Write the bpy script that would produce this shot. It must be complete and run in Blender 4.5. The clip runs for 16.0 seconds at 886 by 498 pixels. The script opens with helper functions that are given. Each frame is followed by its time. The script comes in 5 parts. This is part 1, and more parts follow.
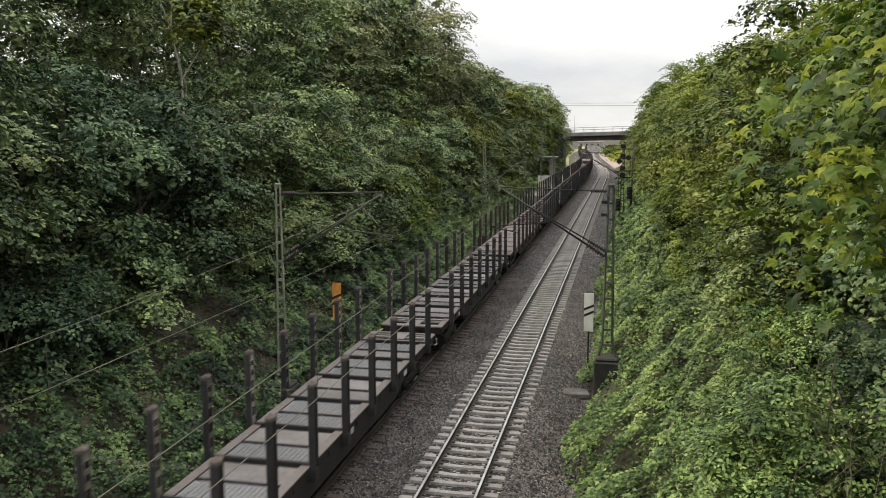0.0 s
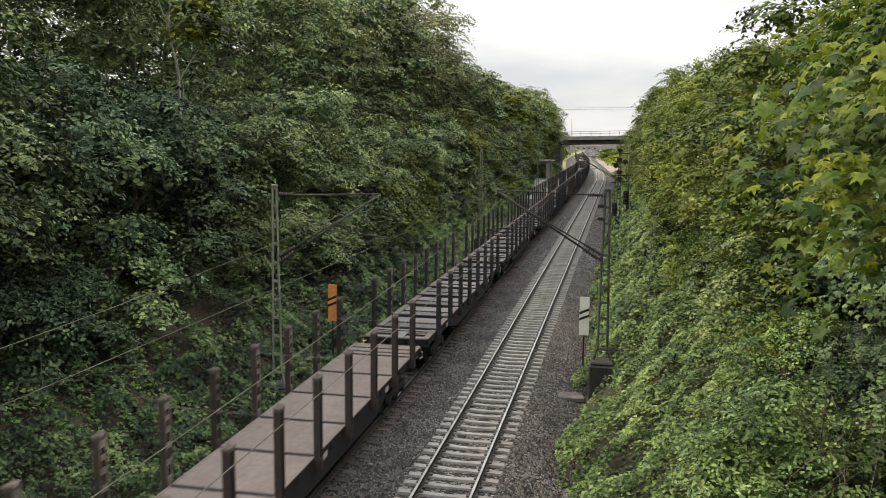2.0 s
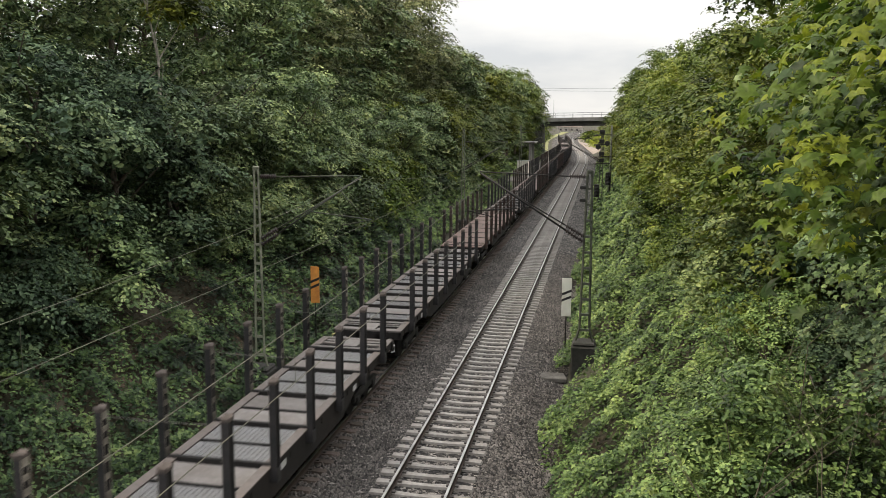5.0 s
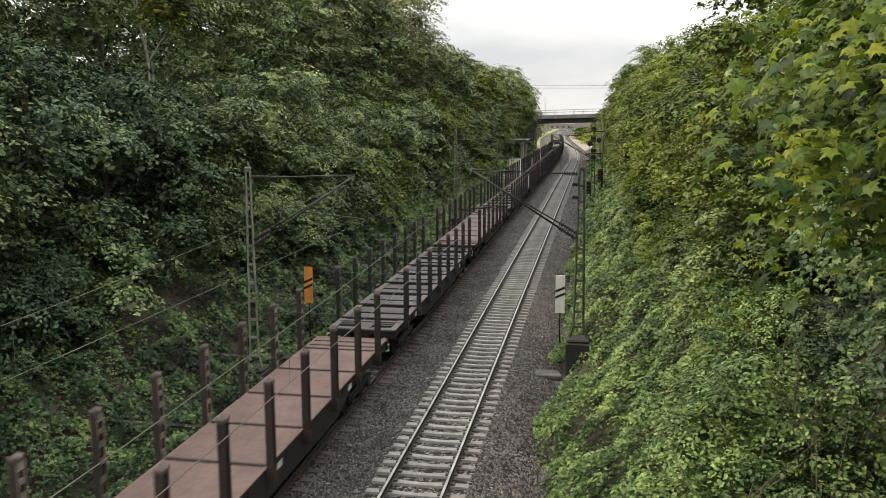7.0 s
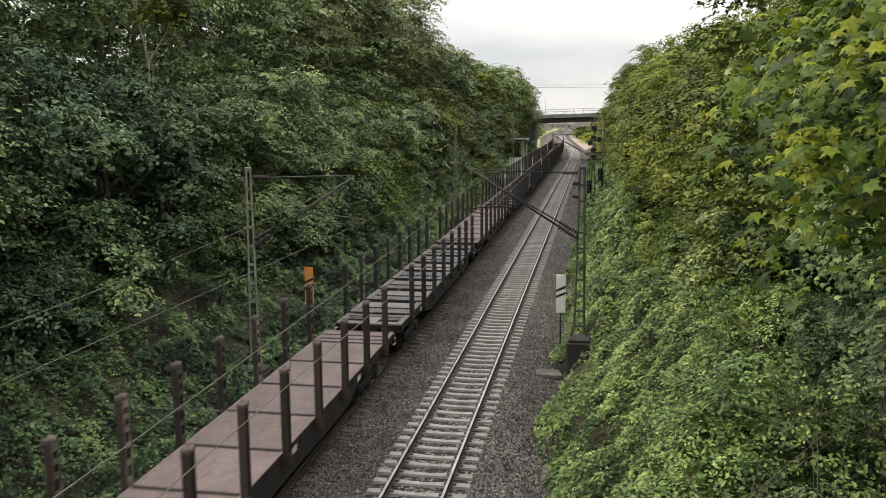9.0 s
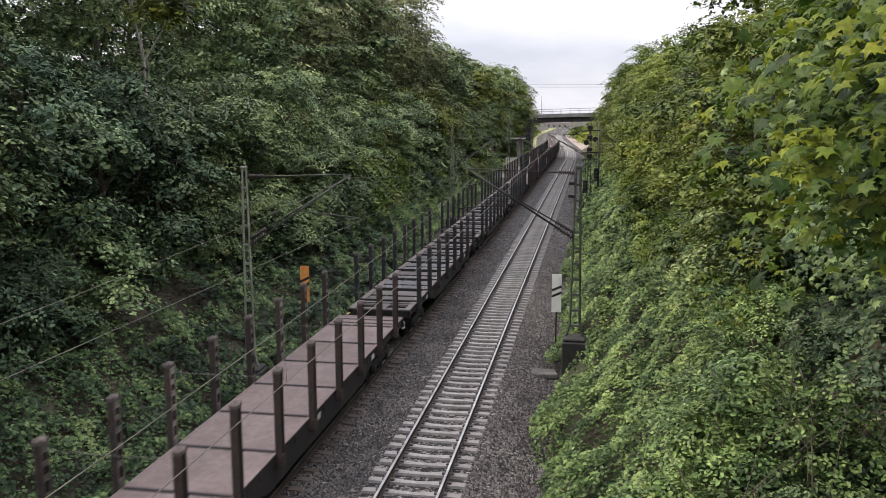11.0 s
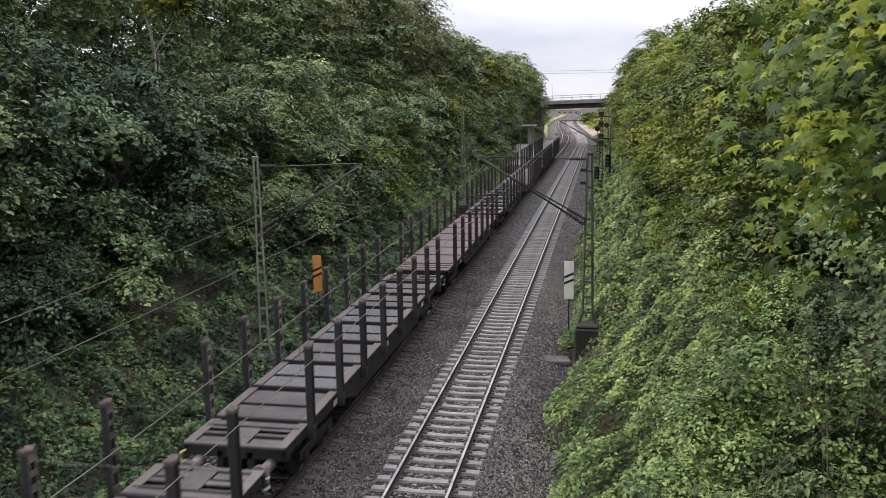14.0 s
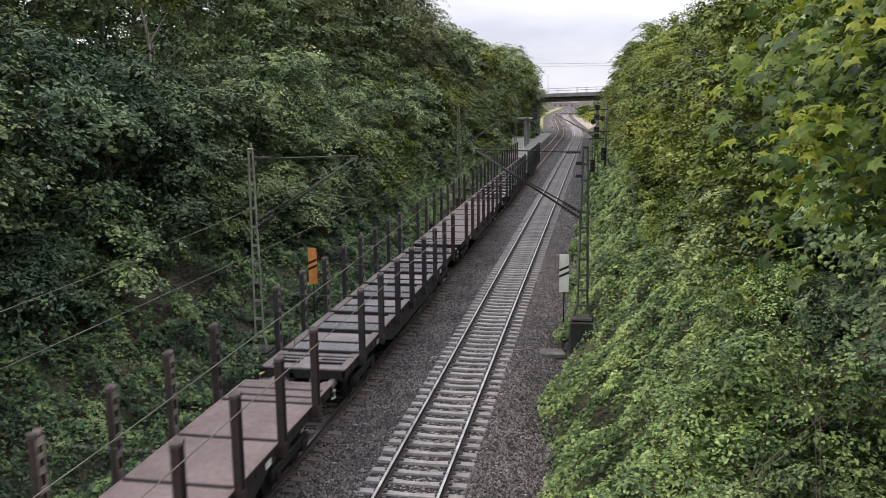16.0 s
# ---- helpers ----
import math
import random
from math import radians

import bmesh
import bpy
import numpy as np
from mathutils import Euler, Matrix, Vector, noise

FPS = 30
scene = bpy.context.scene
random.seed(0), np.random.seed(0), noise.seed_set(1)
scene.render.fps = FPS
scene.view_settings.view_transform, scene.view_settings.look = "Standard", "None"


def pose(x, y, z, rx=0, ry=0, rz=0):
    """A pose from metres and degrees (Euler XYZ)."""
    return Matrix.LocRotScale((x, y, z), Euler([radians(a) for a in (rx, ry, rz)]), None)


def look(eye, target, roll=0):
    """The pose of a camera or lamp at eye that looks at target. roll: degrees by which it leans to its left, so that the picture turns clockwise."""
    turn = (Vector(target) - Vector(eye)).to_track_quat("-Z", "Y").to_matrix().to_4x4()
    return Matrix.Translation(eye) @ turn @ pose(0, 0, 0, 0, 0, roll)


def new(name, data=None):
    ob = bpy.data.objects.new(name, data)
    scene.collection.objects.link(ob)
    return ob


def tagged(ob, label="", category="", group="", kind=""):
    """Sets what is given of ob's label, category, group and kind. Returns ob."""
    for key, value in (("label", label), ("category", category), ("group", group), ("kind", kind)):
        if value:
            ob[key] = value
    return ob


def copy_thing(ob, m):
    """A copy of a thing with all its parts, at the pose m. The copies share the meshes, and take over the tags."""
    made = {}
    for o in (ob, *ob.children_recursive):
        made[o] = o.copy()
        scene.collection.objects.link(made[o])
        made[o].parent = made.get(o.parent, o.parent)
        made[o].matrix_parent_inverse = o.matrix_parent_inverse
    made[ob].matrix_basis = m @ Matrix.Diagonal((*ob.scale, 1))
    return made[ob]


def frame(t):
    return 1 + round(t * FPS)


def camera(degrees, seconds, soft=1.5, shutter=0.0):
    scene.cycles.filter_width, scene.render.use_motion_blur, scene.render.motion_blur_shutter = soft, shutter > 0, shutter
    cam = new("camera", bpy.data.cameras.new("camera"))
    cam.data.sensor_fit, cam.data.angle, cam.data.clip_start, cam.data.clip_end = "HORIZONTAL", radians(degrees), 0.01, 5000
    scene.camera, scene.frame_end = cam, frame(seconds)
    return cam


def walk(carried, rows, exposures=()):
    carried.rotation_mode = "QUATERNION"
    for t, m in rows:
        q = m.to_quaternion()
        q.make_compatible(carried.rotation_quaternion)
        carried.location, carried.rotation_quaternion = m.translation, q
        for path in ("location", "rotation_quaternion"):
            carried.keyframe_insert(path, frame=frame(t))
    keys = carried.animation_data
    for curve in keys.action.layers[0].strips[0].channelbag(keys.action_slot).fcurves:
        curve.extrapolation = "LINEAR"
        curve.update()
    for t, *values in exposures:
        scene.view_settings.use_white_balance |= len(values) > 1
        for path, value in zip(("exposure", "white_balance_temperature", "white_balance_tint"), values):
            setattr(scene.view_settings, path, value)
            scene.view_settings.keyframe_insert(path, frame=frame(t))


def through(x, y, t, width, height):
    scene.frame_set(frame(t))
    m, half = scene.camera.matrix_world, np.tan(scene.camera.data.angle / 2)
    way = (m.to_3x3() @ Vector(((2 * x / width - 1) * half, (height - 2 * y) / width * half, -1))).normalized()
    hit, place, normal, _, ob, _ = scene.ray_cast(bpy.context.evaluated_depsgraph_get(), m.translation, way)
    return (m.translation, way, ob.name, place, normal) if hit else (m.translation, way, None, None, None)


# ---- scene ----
# the camera stands on an overbridge; it only turns a little in the hand
EYE = (4.25, 0.0, 9.25)
TURNS = [
    (0.0, 82.218, 0.0, 12.007), (0.5, 82.315, 0.152, 11.976), (1.0, 82.513, -0.024, 11.731),
    (1.5, 82.652, -0.171, 11.812), (2.0, 82.392, -0.546, 11.816), (2.5, 82.25, -0.58, 11.724),
    (3.0, 81.9, -0.696, 11.618), (3.5, 81.504, -0.854, 11.385), (4.0, 81.255, -0.837, 11.205),
    (6.5, 81.164, -0.157, 9.929), (7.0, 81.074, 0.063, 10.076), (7.5, 80.7, -0.097, 10.258),
    (8.0, 80.582, -0.101, 10.439), (8.5, 80.735, -0.039, 10.251), (9.0, 81.059, 0.257, 10.082),
    (11.5, 80.975, 0.031, 9.808), (12.0, 80.841, 0.032, 9.843), (12.5, 80.686, 0.2, 9.857),
    (13.0, 80.343, 0.37, 10.26), (13.5, 80.355, 0.613, 10.416), (14.0, 80.218, 0.81, 10.523),
    (14.5, 79.832, 0.871, 10.531), (15.0, 79.614, 0.736, 10.393), (15.5, 79.565, 0.665, 10.309),
    (16.0, 79.717, 0.574, 10.243),
]
cam = camera(55.2, 16.0, soft=0.6, shutter=0.2)
walk(cam, [(t, pose(*EYE, rx, ry, rz)) for t, rx, ry, rz in TURNS],
     exposures=[(0.0, 0.40, 6600, 10), (4.0, 0.40, 6650, 10), (9.0, 0.40, 6650, 10), (11.5, 0.42, 6080, 18), (16.0, 0.42, 6080, 18)])

# ---- light: a thin evening overcast, the low sun behind the western trees ----
SUN_AZ, SUN_EL = radians(-84), radians(43)
world = bpy.data.worlds.new("sky")
scene.world = world
world.use_nodes = True
wt = world.node_tree
wt.nodes.clear()
w_out = wt.nodes.new("ShaderNodeOutputWorld")
w_bg = wt.nodes.new("ShaderNodeBackground")
w_sky = wt.nodes.new("ShaderNodeTexSky")
w_sky.sky_type = 'NISHITA'
w_sky.sun_disc = False
w_sky.sun_elevation = SUN_EL
w_sky.sun_rotation = SUN_AZ
w_tc = wt.nodes.new("ShaderNodeTexCoord")
w_map = wt.nodes.new("ShaderNodeMapping")
w_map.inputs["Scale"].default_value = (1.4, 1.4, 5.5)
w_noise = wt.nodes.new("ShaderNodeTexNoise")
w_noise.inputs["Scale"].default_value = 2.2
w_noise.inputs["Detail"].default_value = 5
w_ramp = wt.nodes.new("ShaderNodeValToRGB")
w_ramp.color_ramp.elements[0].position = 0.36
w_ramp.color_ramp.elements[0].color = (7.1, 7.3, 7.6, 1)
w_ramp.color_ramp.elements[1].position = 0.60
w_ramp.color_ramp.elements[1].color = (10.4, 10.2, 9.9, 1)
w_mix = wt.nodes.new("ShaderNodeMixRGB")
w_mix.inputs[0].default_value = 0.88
wt.links.new(w_tc.outputs["Generated"], w_map.inputs["Vector"])
wt.links.new(w_map.outputs["Vector"], w_noise.inputs["Vector"])
wt.links.new(w_noise.outputs["Fac"], w_ramp.inputs["Fac"])
wt.links.new(w_sky.outputs["Color"], w_mix.inputs[1])
wt.links.new(w_ramp.outputs["Color"], w_mix.inputs[2])
# an overcast sky is about three times brighter overhead than at the horizon
w_sep = wt.nodes.new("ShaderNodeSeparateXYZ")
w_up = wt.nodes.new("ShaderNodeMapRange")
w_up.inputs["To Min"].default_value = 1.14
w_up.inputs["To Max"].default_value = 4.2
w_mul = wt.nodes.new("ShaderNodeVectorMath")
w_mul.operation = 'SCALE'
wt.links.new(w_tc.outputs["Generated"], w_sep.inputs["Vector"])
w_pow = wt.nodes.new("ShaderNodeMath")
w_pow.operation = 'POWER'
w_pow.use_clamp = True
w_pow.inputs[1].default_value = 1.5
wt.links.new(w_sep.outputs["Z"], w_pow.inputs[0])
wt.links.new(w_pow.outputs["Value"], w_up.inputs["Value"])
wt.links.new(w_mix.outputs["Color"], w_mul.inputs[0])
wt.links.new(w_up.outputs["Result"], w_mul.inputs["Scale"])
wt.links.new(w_mul.outputs["Vector"], w_bg.inputs["Color"])
w_bg.inputs["Strength"].default_value = 0.07
wt.links.new(w_bg.outputs["Background"], w_out.inputs["Surface"])

sun_data = bpy.data.lights.new("sun", "SUN")
sun_data.energy = 3.3
sun_data.angle = radians(14)
sun_data.color = (1.0, 0.86, 0.66)
sun = new("sun", sun_data)
sun_dir = Vector((math.sin(SUN_AZ) * math.cos(SUN_EL), math.cos(SUN_AZ) * math.cos(SUN_EL), math.sin(SUN_EL)))
sun.matrix_world = look(sun_dir * 300, (0, 0, 0))


# ---- materials ----
def material(name, color, rough=0.8, metal=0.0, scale=8.0, vary=0.35, bump=0.0, bump_scale=60.0,
             dark=None, patch_scale=1.2, patch=0.4, per_object=0.0, per_island=0.0, spec=0.4):
    """Principled surface with grain, larger patches of a second colour, and relief."""
    m = bpy.data.materials.new(name)
    m.use_nodes = True
    nt = m.node_tree
    n, ln = nt.nodes, nt.links
    b = n["Principled BSDF"]
    b.inputs["Roughness"].default_value = rough
    b.inputs["Metallic"].default_value = metal
    b.inputs["Specular IOR Level"].default_value = spec
    tc = n.new("ShaderNodeTexCoord")
    fine = n.new("ShaderNodeTexNoise")
    fine.inputs["Scale"].default_value = scale
    fine.inputs["Detail"].default_value = 6
    big = n.new("ShaderNodeTexNoise")
    big.inputs["Scale"].default_value = patch_scale
    big.inputs["Detail"].default_value = 4
    ln.new(tc.outputs["Object"], fine.inputs["Vector"])
    ln.new(tc.outputs["Object"], big.inputs["Vector"])
    dk = dark or tuple(c * 0.45 for c in color)
    r = n.new("ShaderNodeValToRGB")
    r.color_ramp.elements[0].position = 0.5 - patch * 0.5
    r.color_ramp.elements[1].position = 0.5 + patch * 0.5
    r.color_ramp.elements[0].color = (*dk, 1)
    r.color_ramp.elements[1].color = (*color, 1)
    ln.new(big.outputs["Fac"], r.inputs["Fac"])
    hsv = n.new("ShaderNodeHueSaturation")
    ln.new(r.outputs["Color"], hsv.inputs["Color"])
    mr = n.new("ShaderNodeMapRange")
    mr.inputs["From Min"].default_value = 0.25
    mr.inputs["From Max"].default_value = 0.75
    mr.inputs["To Min"].default_value = 1 - vary
    mr.inputs["To Max"].default_value = 1 + vary
    ln.new(fine.outputs["Fac"], mr.inputs["Value"])
    value = mr.outputs["Result"]
    for amount, kind, socket in ((per_object, "ShaderNodeObjectInfo", "Random"), (per_island, "ShaderNodeNewGeometry", "Random Per Island")):
        if amount:
            src = n.new(kind)
            m2 = n.new("ShaderNodeMapRange")
            m2.inputs["To Min"].default_value = 1 - amount
            m2.inputs["To Max"].default_value = 1 + amount
            ln.new(src.outputs[socket], m2.inputs["Value"])
            mul = n.new("ShaderNodeMath")
            mul.operation = 'MULTIPLY'
            ln.new(value, mul.inputs[0])
            ln.new(m2.outputs["Result"], mul.inputs[1])
            value = mul.outputs["Value"]
    ln.new(value, hsv.inputs["Value"])
    ln.new(hsv.outputs["Color"], b.inputs["Base Color"])
    if bump:
        bn = n.new("ShaderNodeTexNoise")
        bn.inputs["Scale"].default_value = bump_scale
        bn.inputs["Detail"].default_value = 4
        ln.new(tc.outputs["Object"], bn.inputs["Vector"])
        bp = n.new("ShaderNodeBump")
        bp.inputs["Strength"].default_value = bump
        bp.inputs["Distance"].default_value = 0.02
        ln.new(bn.outputs["Fac"], bp.inputs["Height"])
        ln.new(bp.outputs["Normal"], b.inputs["Normal"])
    return m


def leaf_material(name, colors, rough=0.45, through=0.13, patch=0.5, sat=1.0):
    """Leaf blades: colour varies leaf by leaf and over larger sprays, and some light passes through."""
    m = bpy.data.materials.new(name)
    m.use_nodes = True
    n, ln = m.node_tree.nodes, m.node_tree.links
    b = n["Principled BSDF"]
    out = n["Material Output"]
    b.inputs["Roughness"].default_value = rough
    b.inputs["Specular IOR Level"].default_value = 0.14
    geo = n.new("ShaderNodeNewGeometry")
    tc = n.new("ShaderNodeTexCoord")
    info = n.new("ShaderNodeObjectInfo")
    add = n.new("ShaderNodeVectorMath")
    ln.new(tc.outputs["Object"], add.inputs[0])
    ln.new(info.outputs["Location"], add.inputs[1])
    big = n.new("ShaderNodeTexNoise")
    big.inputs["Scale"].default_value = patch
    big.inputs["Detail"].default_value = 3
    ln.new(add.outputs["Vector"], big.inputs["Vector"])
    mixf = n.new("ShaderNodeMath")
    mixf.operation = 'MULTIPLY_ADD'
    mixf.inputs[1].default_value = 0.52
    ln.new(geo.outputs["Random Per Island"], mixf.inputs[0])
    sc = n.new("ShaderNodeMath")
    sc.operation = 'MULTIPLY_ADD'
    sc.inputs[1].default_value = 1.9
    sc.inputs[2].default_value = -0.71
    ln.new(big.outputs["Fac"], sc.inputs[0])
    ln.new(sc.outputs["Value"], mixf.inputs[2])
    r = n.new("ShaderNodeValToRGB")
    e = r.color_ramp.elements
    # tones spread apart: shade between leaves and light on them in colour
    gains = np.linspace(0.55, 1.12, len(colors))
    colors = [tuple(float(v * g) for v in c) for c, g in zip(colors, gains)]
    e[0].position, e[0].color = 0.0, (*colors[0], 1)
    e[1].position, e[1].color = 1.0, (*colors[-1], 1)
    for i, c in enumerate(colors[1:-1]):
        el = e.new((i + 1) / (len(colors) - 1))
        el.color = (*c, 1)
    ln.new(mixf.outputs["Value"], r.inputs["Fac"])
    hsv = n.new("ShaderNodeHueSaturation")
    mr = n.new("ShaderNodeMapRange")
    mr.inputs["To Min"].default_value = 0.75
    mr.inputs["To Max"].default_value = 1.25
    ln.new(info.outputs["Random"], mr.inputs["Value"])
    hsv.inputs["Saturation"].default_value = sat
    fine = n.new("ShaderNodeTexNoise")
    fine.inputs["Scale"].default_value = 32
    fine.inputs["Detail"].default_value = 3
    ln.new(tc.outputs["Object"], fine.inputs["Vector"])
    mott = n.new("ShaderNodeMapRange")
    mott.inputs["From Min"].default_value = 0.3
    mott.inputs["From Max"].default_value = 0.7
    mott.inputs["To Min"].default_value = 0.72
    mott.inputs["To Max"].default_value = 1.28
    ln.new(fine.outputs["Fac"], mott.inputs["Value"])
    both = n.new("ShaderNodeMath")
    both.operation = 'MULTIPLY'
    ln.new(mr.outputs["Result"], both.inputs[0])
    ln.new(mott.outputs["Result"], both.inputs[1])
    ln.new(both.outputs["Value"], hsv.inputs["Value"])
    ln.new(r.outputs["Color"], hsv.inputs["Color"])
    ln.new(hsv.outputs["Color"], b.inputs["Base Color"])
    tr = n.new("ShaderNodeBsdfTranslucent")
    ln.new(hsv.outputs["Color"], tr.inputs["Color"])
    ms = n.new("ShaderNodeMixShader")
    ms.inputs[0].default_value = through
    ln.new(b.outputs["BSDF"], ms.inputs[1])
    ln.new(tr.outputs["BSDF"], ms.inputs[2])
    ln.new(ms.outputs["Shader"], out.inputs["Surface"])
    return m


def ballast_material(name, scale, colors):
    """Crushed stone: a cell pattern of single stones, each with its own tone, and gaps between."""
    m = bpy.data.materials.new(name)
    m.use_nodes = True
    n, ln = m.node_tree.nodes, m.node_tree.links
    b = n["Principled BSDF"]
    b.inputs["Roughness"].default_value = 0.9
    tc = n.new("ShaderNodeTexCoord")
    v = n.new("ShaderNodeTexVoronoi")
    v.inputs["Scale"].default_value = scale
    ln.new(tc.outputs["Object"], v.inputs["Vector"])
    sep = n.new("ShaderNodeSeparateColor")
    ln.new(v.outputs["Color"], sep.inputs["Color"])
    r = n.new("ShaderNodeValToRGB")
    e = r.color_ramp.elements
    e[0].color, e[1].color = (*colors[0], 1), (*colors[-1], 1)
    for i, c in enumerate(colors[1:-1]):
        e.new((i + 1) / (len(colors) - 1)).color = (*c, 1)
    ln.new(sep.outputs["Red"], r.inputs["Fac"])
    big = n.new("ShaderNodeTexNoise")
    big.inputs["Scale"].default_value = 0.55
    big.inputs["Detail"].default_value = 5
    ln.new(tc.outputs["Object"], big.inputs["Vector"])
    mr = n.new("ShaderNodeMapRange")
    mr.inputs["From Min"].default_value = 0.3
    mr.inputs["From Max"].default_value = 0.7
    mr.inputs["To Min"].default_value = 0.65
    mr.inputs["To Max"].default_value = 1.25
    ln.new(big.outputs["Fac"], mr.inputs["Value"])
    hsv = n.new("ShaderNodeHueSaturation")
    ln.new(r.outputs["Color"], hsv.inputs["Color"])
    ln.new(mr.outputs["Result"], hsv.inputs["Value"])
    ln.new(hsv.outputs["Color"], b.inputs["Base Color"])
    bp = n.new("ShaderNodeBump")
    bp.invert = True
    bp.inputs["Strength"].default_value = 1.0
    bp.inputs["Distance"].default_value = 0.06
    ln.new(v.outputs["Distance"], bp.inputs["Height"])
    ln.new(bp.outputs["Normal"], b.inputs["Normal"])
    return m


# mostly near-black tones: the shade between stones is in the colour
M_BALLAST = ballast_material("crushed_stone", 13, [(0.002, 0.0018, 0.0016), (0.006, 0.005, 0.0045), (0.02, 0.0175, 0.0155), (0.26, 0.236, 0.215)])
M_STONE = material("loose_stone", (0.095, 0.086, 0.079), 0.9, scale=20, vary=0.3, per_island=0.92, patch_scale=0.5)
M_SLEEPER = material("concrete_sleeper", (0.27, 0.258, 0.24), 0.85, scale=14, vary=0.18, bump=0.2, dark=(0.14, 0.126, 0.114), patch_scale=2.5, per_object=0.12)
M_SLEEPERBROWN = material("brown_patched_concrete", (0.12, 0.098, 0.085), 0.9, scale=14, vary=0.3, bump=0.3, dark=(0.06, 0.045, 0.037), patch_scale=2.5, per_object=0.4)
M_RAILTOP = material("polished_steel", (0.56, 0.55, 0.53), 0.34, 1.0, scale=30, vary=0.1)
M_RUST = material("rusty_steel", (0.055, 0.038, 0.03), 0.85, scale=25, vary=0.3, bump=0.15)
M_FASTENER = material("rail_fastening", (0.08, 0.07, 0.065), 0.8, scale=30)
M_EARTH = material("bank_earth", (0.045, 0.035, 0.024), 0.95, scale=3, vary=0.4, bump=0.6, bump_scale=7, dark=(0.022, 0.028, 0.011), patch_scale=0.25)
# one steel in two tones: right masts hold shade, left masts light, in colour
M_MAST = material("weathered_steel_shade_tone", (0.085, 0.092, 0.07), 0.7, 0.1, scale=14, vary=0.25, dark=(0.04, 0.042, 0.033), patch_scale=2)
M_MASTLIT = material("green_grey_steel_lit_tone", (0.2, 0.21, 0.155), 0.7, 0.1, scale=14, vary=0.25, dark=(0.11, 0.115, 0.085), patch_scale=2)
M_OLDCONC = material("dirty_concrete", (0.12, 0.112, 0.1), 0.92, scale=8, vary=0.3, bump=0.3)
# near-black steel; its depth also holds the shade under the wagons
M_DARKSTEEL = material("near_black_steel", (0.02, 0.019, 0.018), 0.7, 0.2, scale=20)
M_WIRE = material("weathered_copper_wire", (0.12, 0.118, 0.085), 0.65, 0.2, scale=30)
M_INSUL = material("brown_porcelain", (0.03, 0.02, 0.017), 0.6, scale=30)
M_CONCRETE = material("grey_concrete", (0.27, 0.26, 0.24), 0.9, scale=6, vary=0.2, bump=0.25, dark=(0.15, 0.145, 0.13), patch_scale=0.7)
M_DARKCONC = material("dark_blotched_concrete", (0.04, 0.038, 0.034), 0.92, scale=6, vary=0.35, bump=0.3, dark=(0.018, 0.018, 0.014))
M_GIRDER = material("dark_bridge_girder", (0.05, 0.047, 0.043), 0.75, scale=4, vary=0.25)
M_WHITE = material("white_sign_enamel", (0.72, 0.71, 0.64), 0.5, scale=5, vary=0.06, dark=(0.56, 0.54, 0.46))
M_BLACK = material("black_enamel", (0.015, 0.015, 0.015), 0.5)
M_ORANGE = material("faded_orange_enamel", (0.62, 0.27, 0.055), 0.6, scale=9, vary=0.12, dark=(0.42, 0.17, 0.04), patch_scale=3)
M_GALV = material("galvanised_steel", (0.36, 0.37, 0.37), 0.5, 0.6, scale=12)
M_BARK = material("grey_brown_bark", (0.13, 0.105, 0.08), 0.95, scale=10, vary=0.35, bump=0.6, bump_scale=18)
M_PALEBARK = material("pale_bark", (0.34, 0.31, 0.26), 0.9, scale=10, vary=0.3, bump=0.4, bump_scale=18)
# train
M_DECKGREY = material("worn_grey_deck_steel", (0.165, 0.152, 0.144), 0.7, 0.0, scale=7, vary=0.2, dark=(0.12, 0.105, 0.095), patch_scale=1.5, per_object=0.16, bump=0.1)
M_DECKTAN = material("dusty_tan_deck_steel", (0.152, 0.128, 0.116), 0.75, 0.0, scale=6, vary=0.2, dark=(0.12, 0.096, 0.084), patch_scale=1.1, per_object=0.10, bump=0.1)
M_DECKROSE = material("rose_brown_deck_steel", (0.155, 0.118, 0.109), 0.75, 0.0, scale=6, vary=0.22, dark=(0.11, 0.08, 0.072), patch_scale=1.1, per_object=0.10, bump=0.1)
M_DECKRED = material("red_brown_deck_steel", (0.16, 0.106, 0.09), 0.7, 0.0, scale=6, vary=0.22, dark=(0.105, 0.069, 0.057), patch_scale=1.1, per_object=0.10, bump=0.1)
M_DECKDIM = material("dark_grey_brown_deck_steel", (0.105, 0.094, 0.088), 0.75, 0.0, scale=7, vary=0.2, dark=(0.07, 0.06, 0.054), patch_scale=1.5, per_object=0.18, bump=0.1)
M_GRATE = material("galvanised_tread_plate", (0.195, 0.195, 0.198), 0.55, 0.1, scale=9, vary=0.15, dark=(0.19, 0.185, 0.18), patch_scale=2, per_object=0.1)
# near-black bunks; also the shade tone for webs and floor in recesses
M_BUNK = material("bunk_black_and_recess_shade", (0.014, 0.012, 0.011), 0.8, scale=15)
M_STAKE = material("brown_grey_stake_steel", (0.04, 0.021, 0.017), 0.7, 0.1, scale=9, vary=0.35, dark=(0.018, 0.018, 0.015), patch_scale=2.2, per_object=0.3)
M_STAKEDARK = material("blue_black_stake_steel", (0.026, 0.023, 0.024), 0.65, 0.1, scale=9, vary=0.35, dark=(0.012, 0.013, 0.014), patch_scale=2.2, per_object=0.3)
M_STAKEIN = material("stake_inner_worn_paint", (0.18, 0.165, 0.135), 0.75, 0.05, scale=9, vary=0.35, dark=(0.05, 0.042, 0.034), patch_scale=2.0, per_object=0.6)
M_STAKEPALE = material("stake_head_worn_steel", (0.085, 0.068, 0.06), 0.7, 0.1, scale=12, vary=0.3)
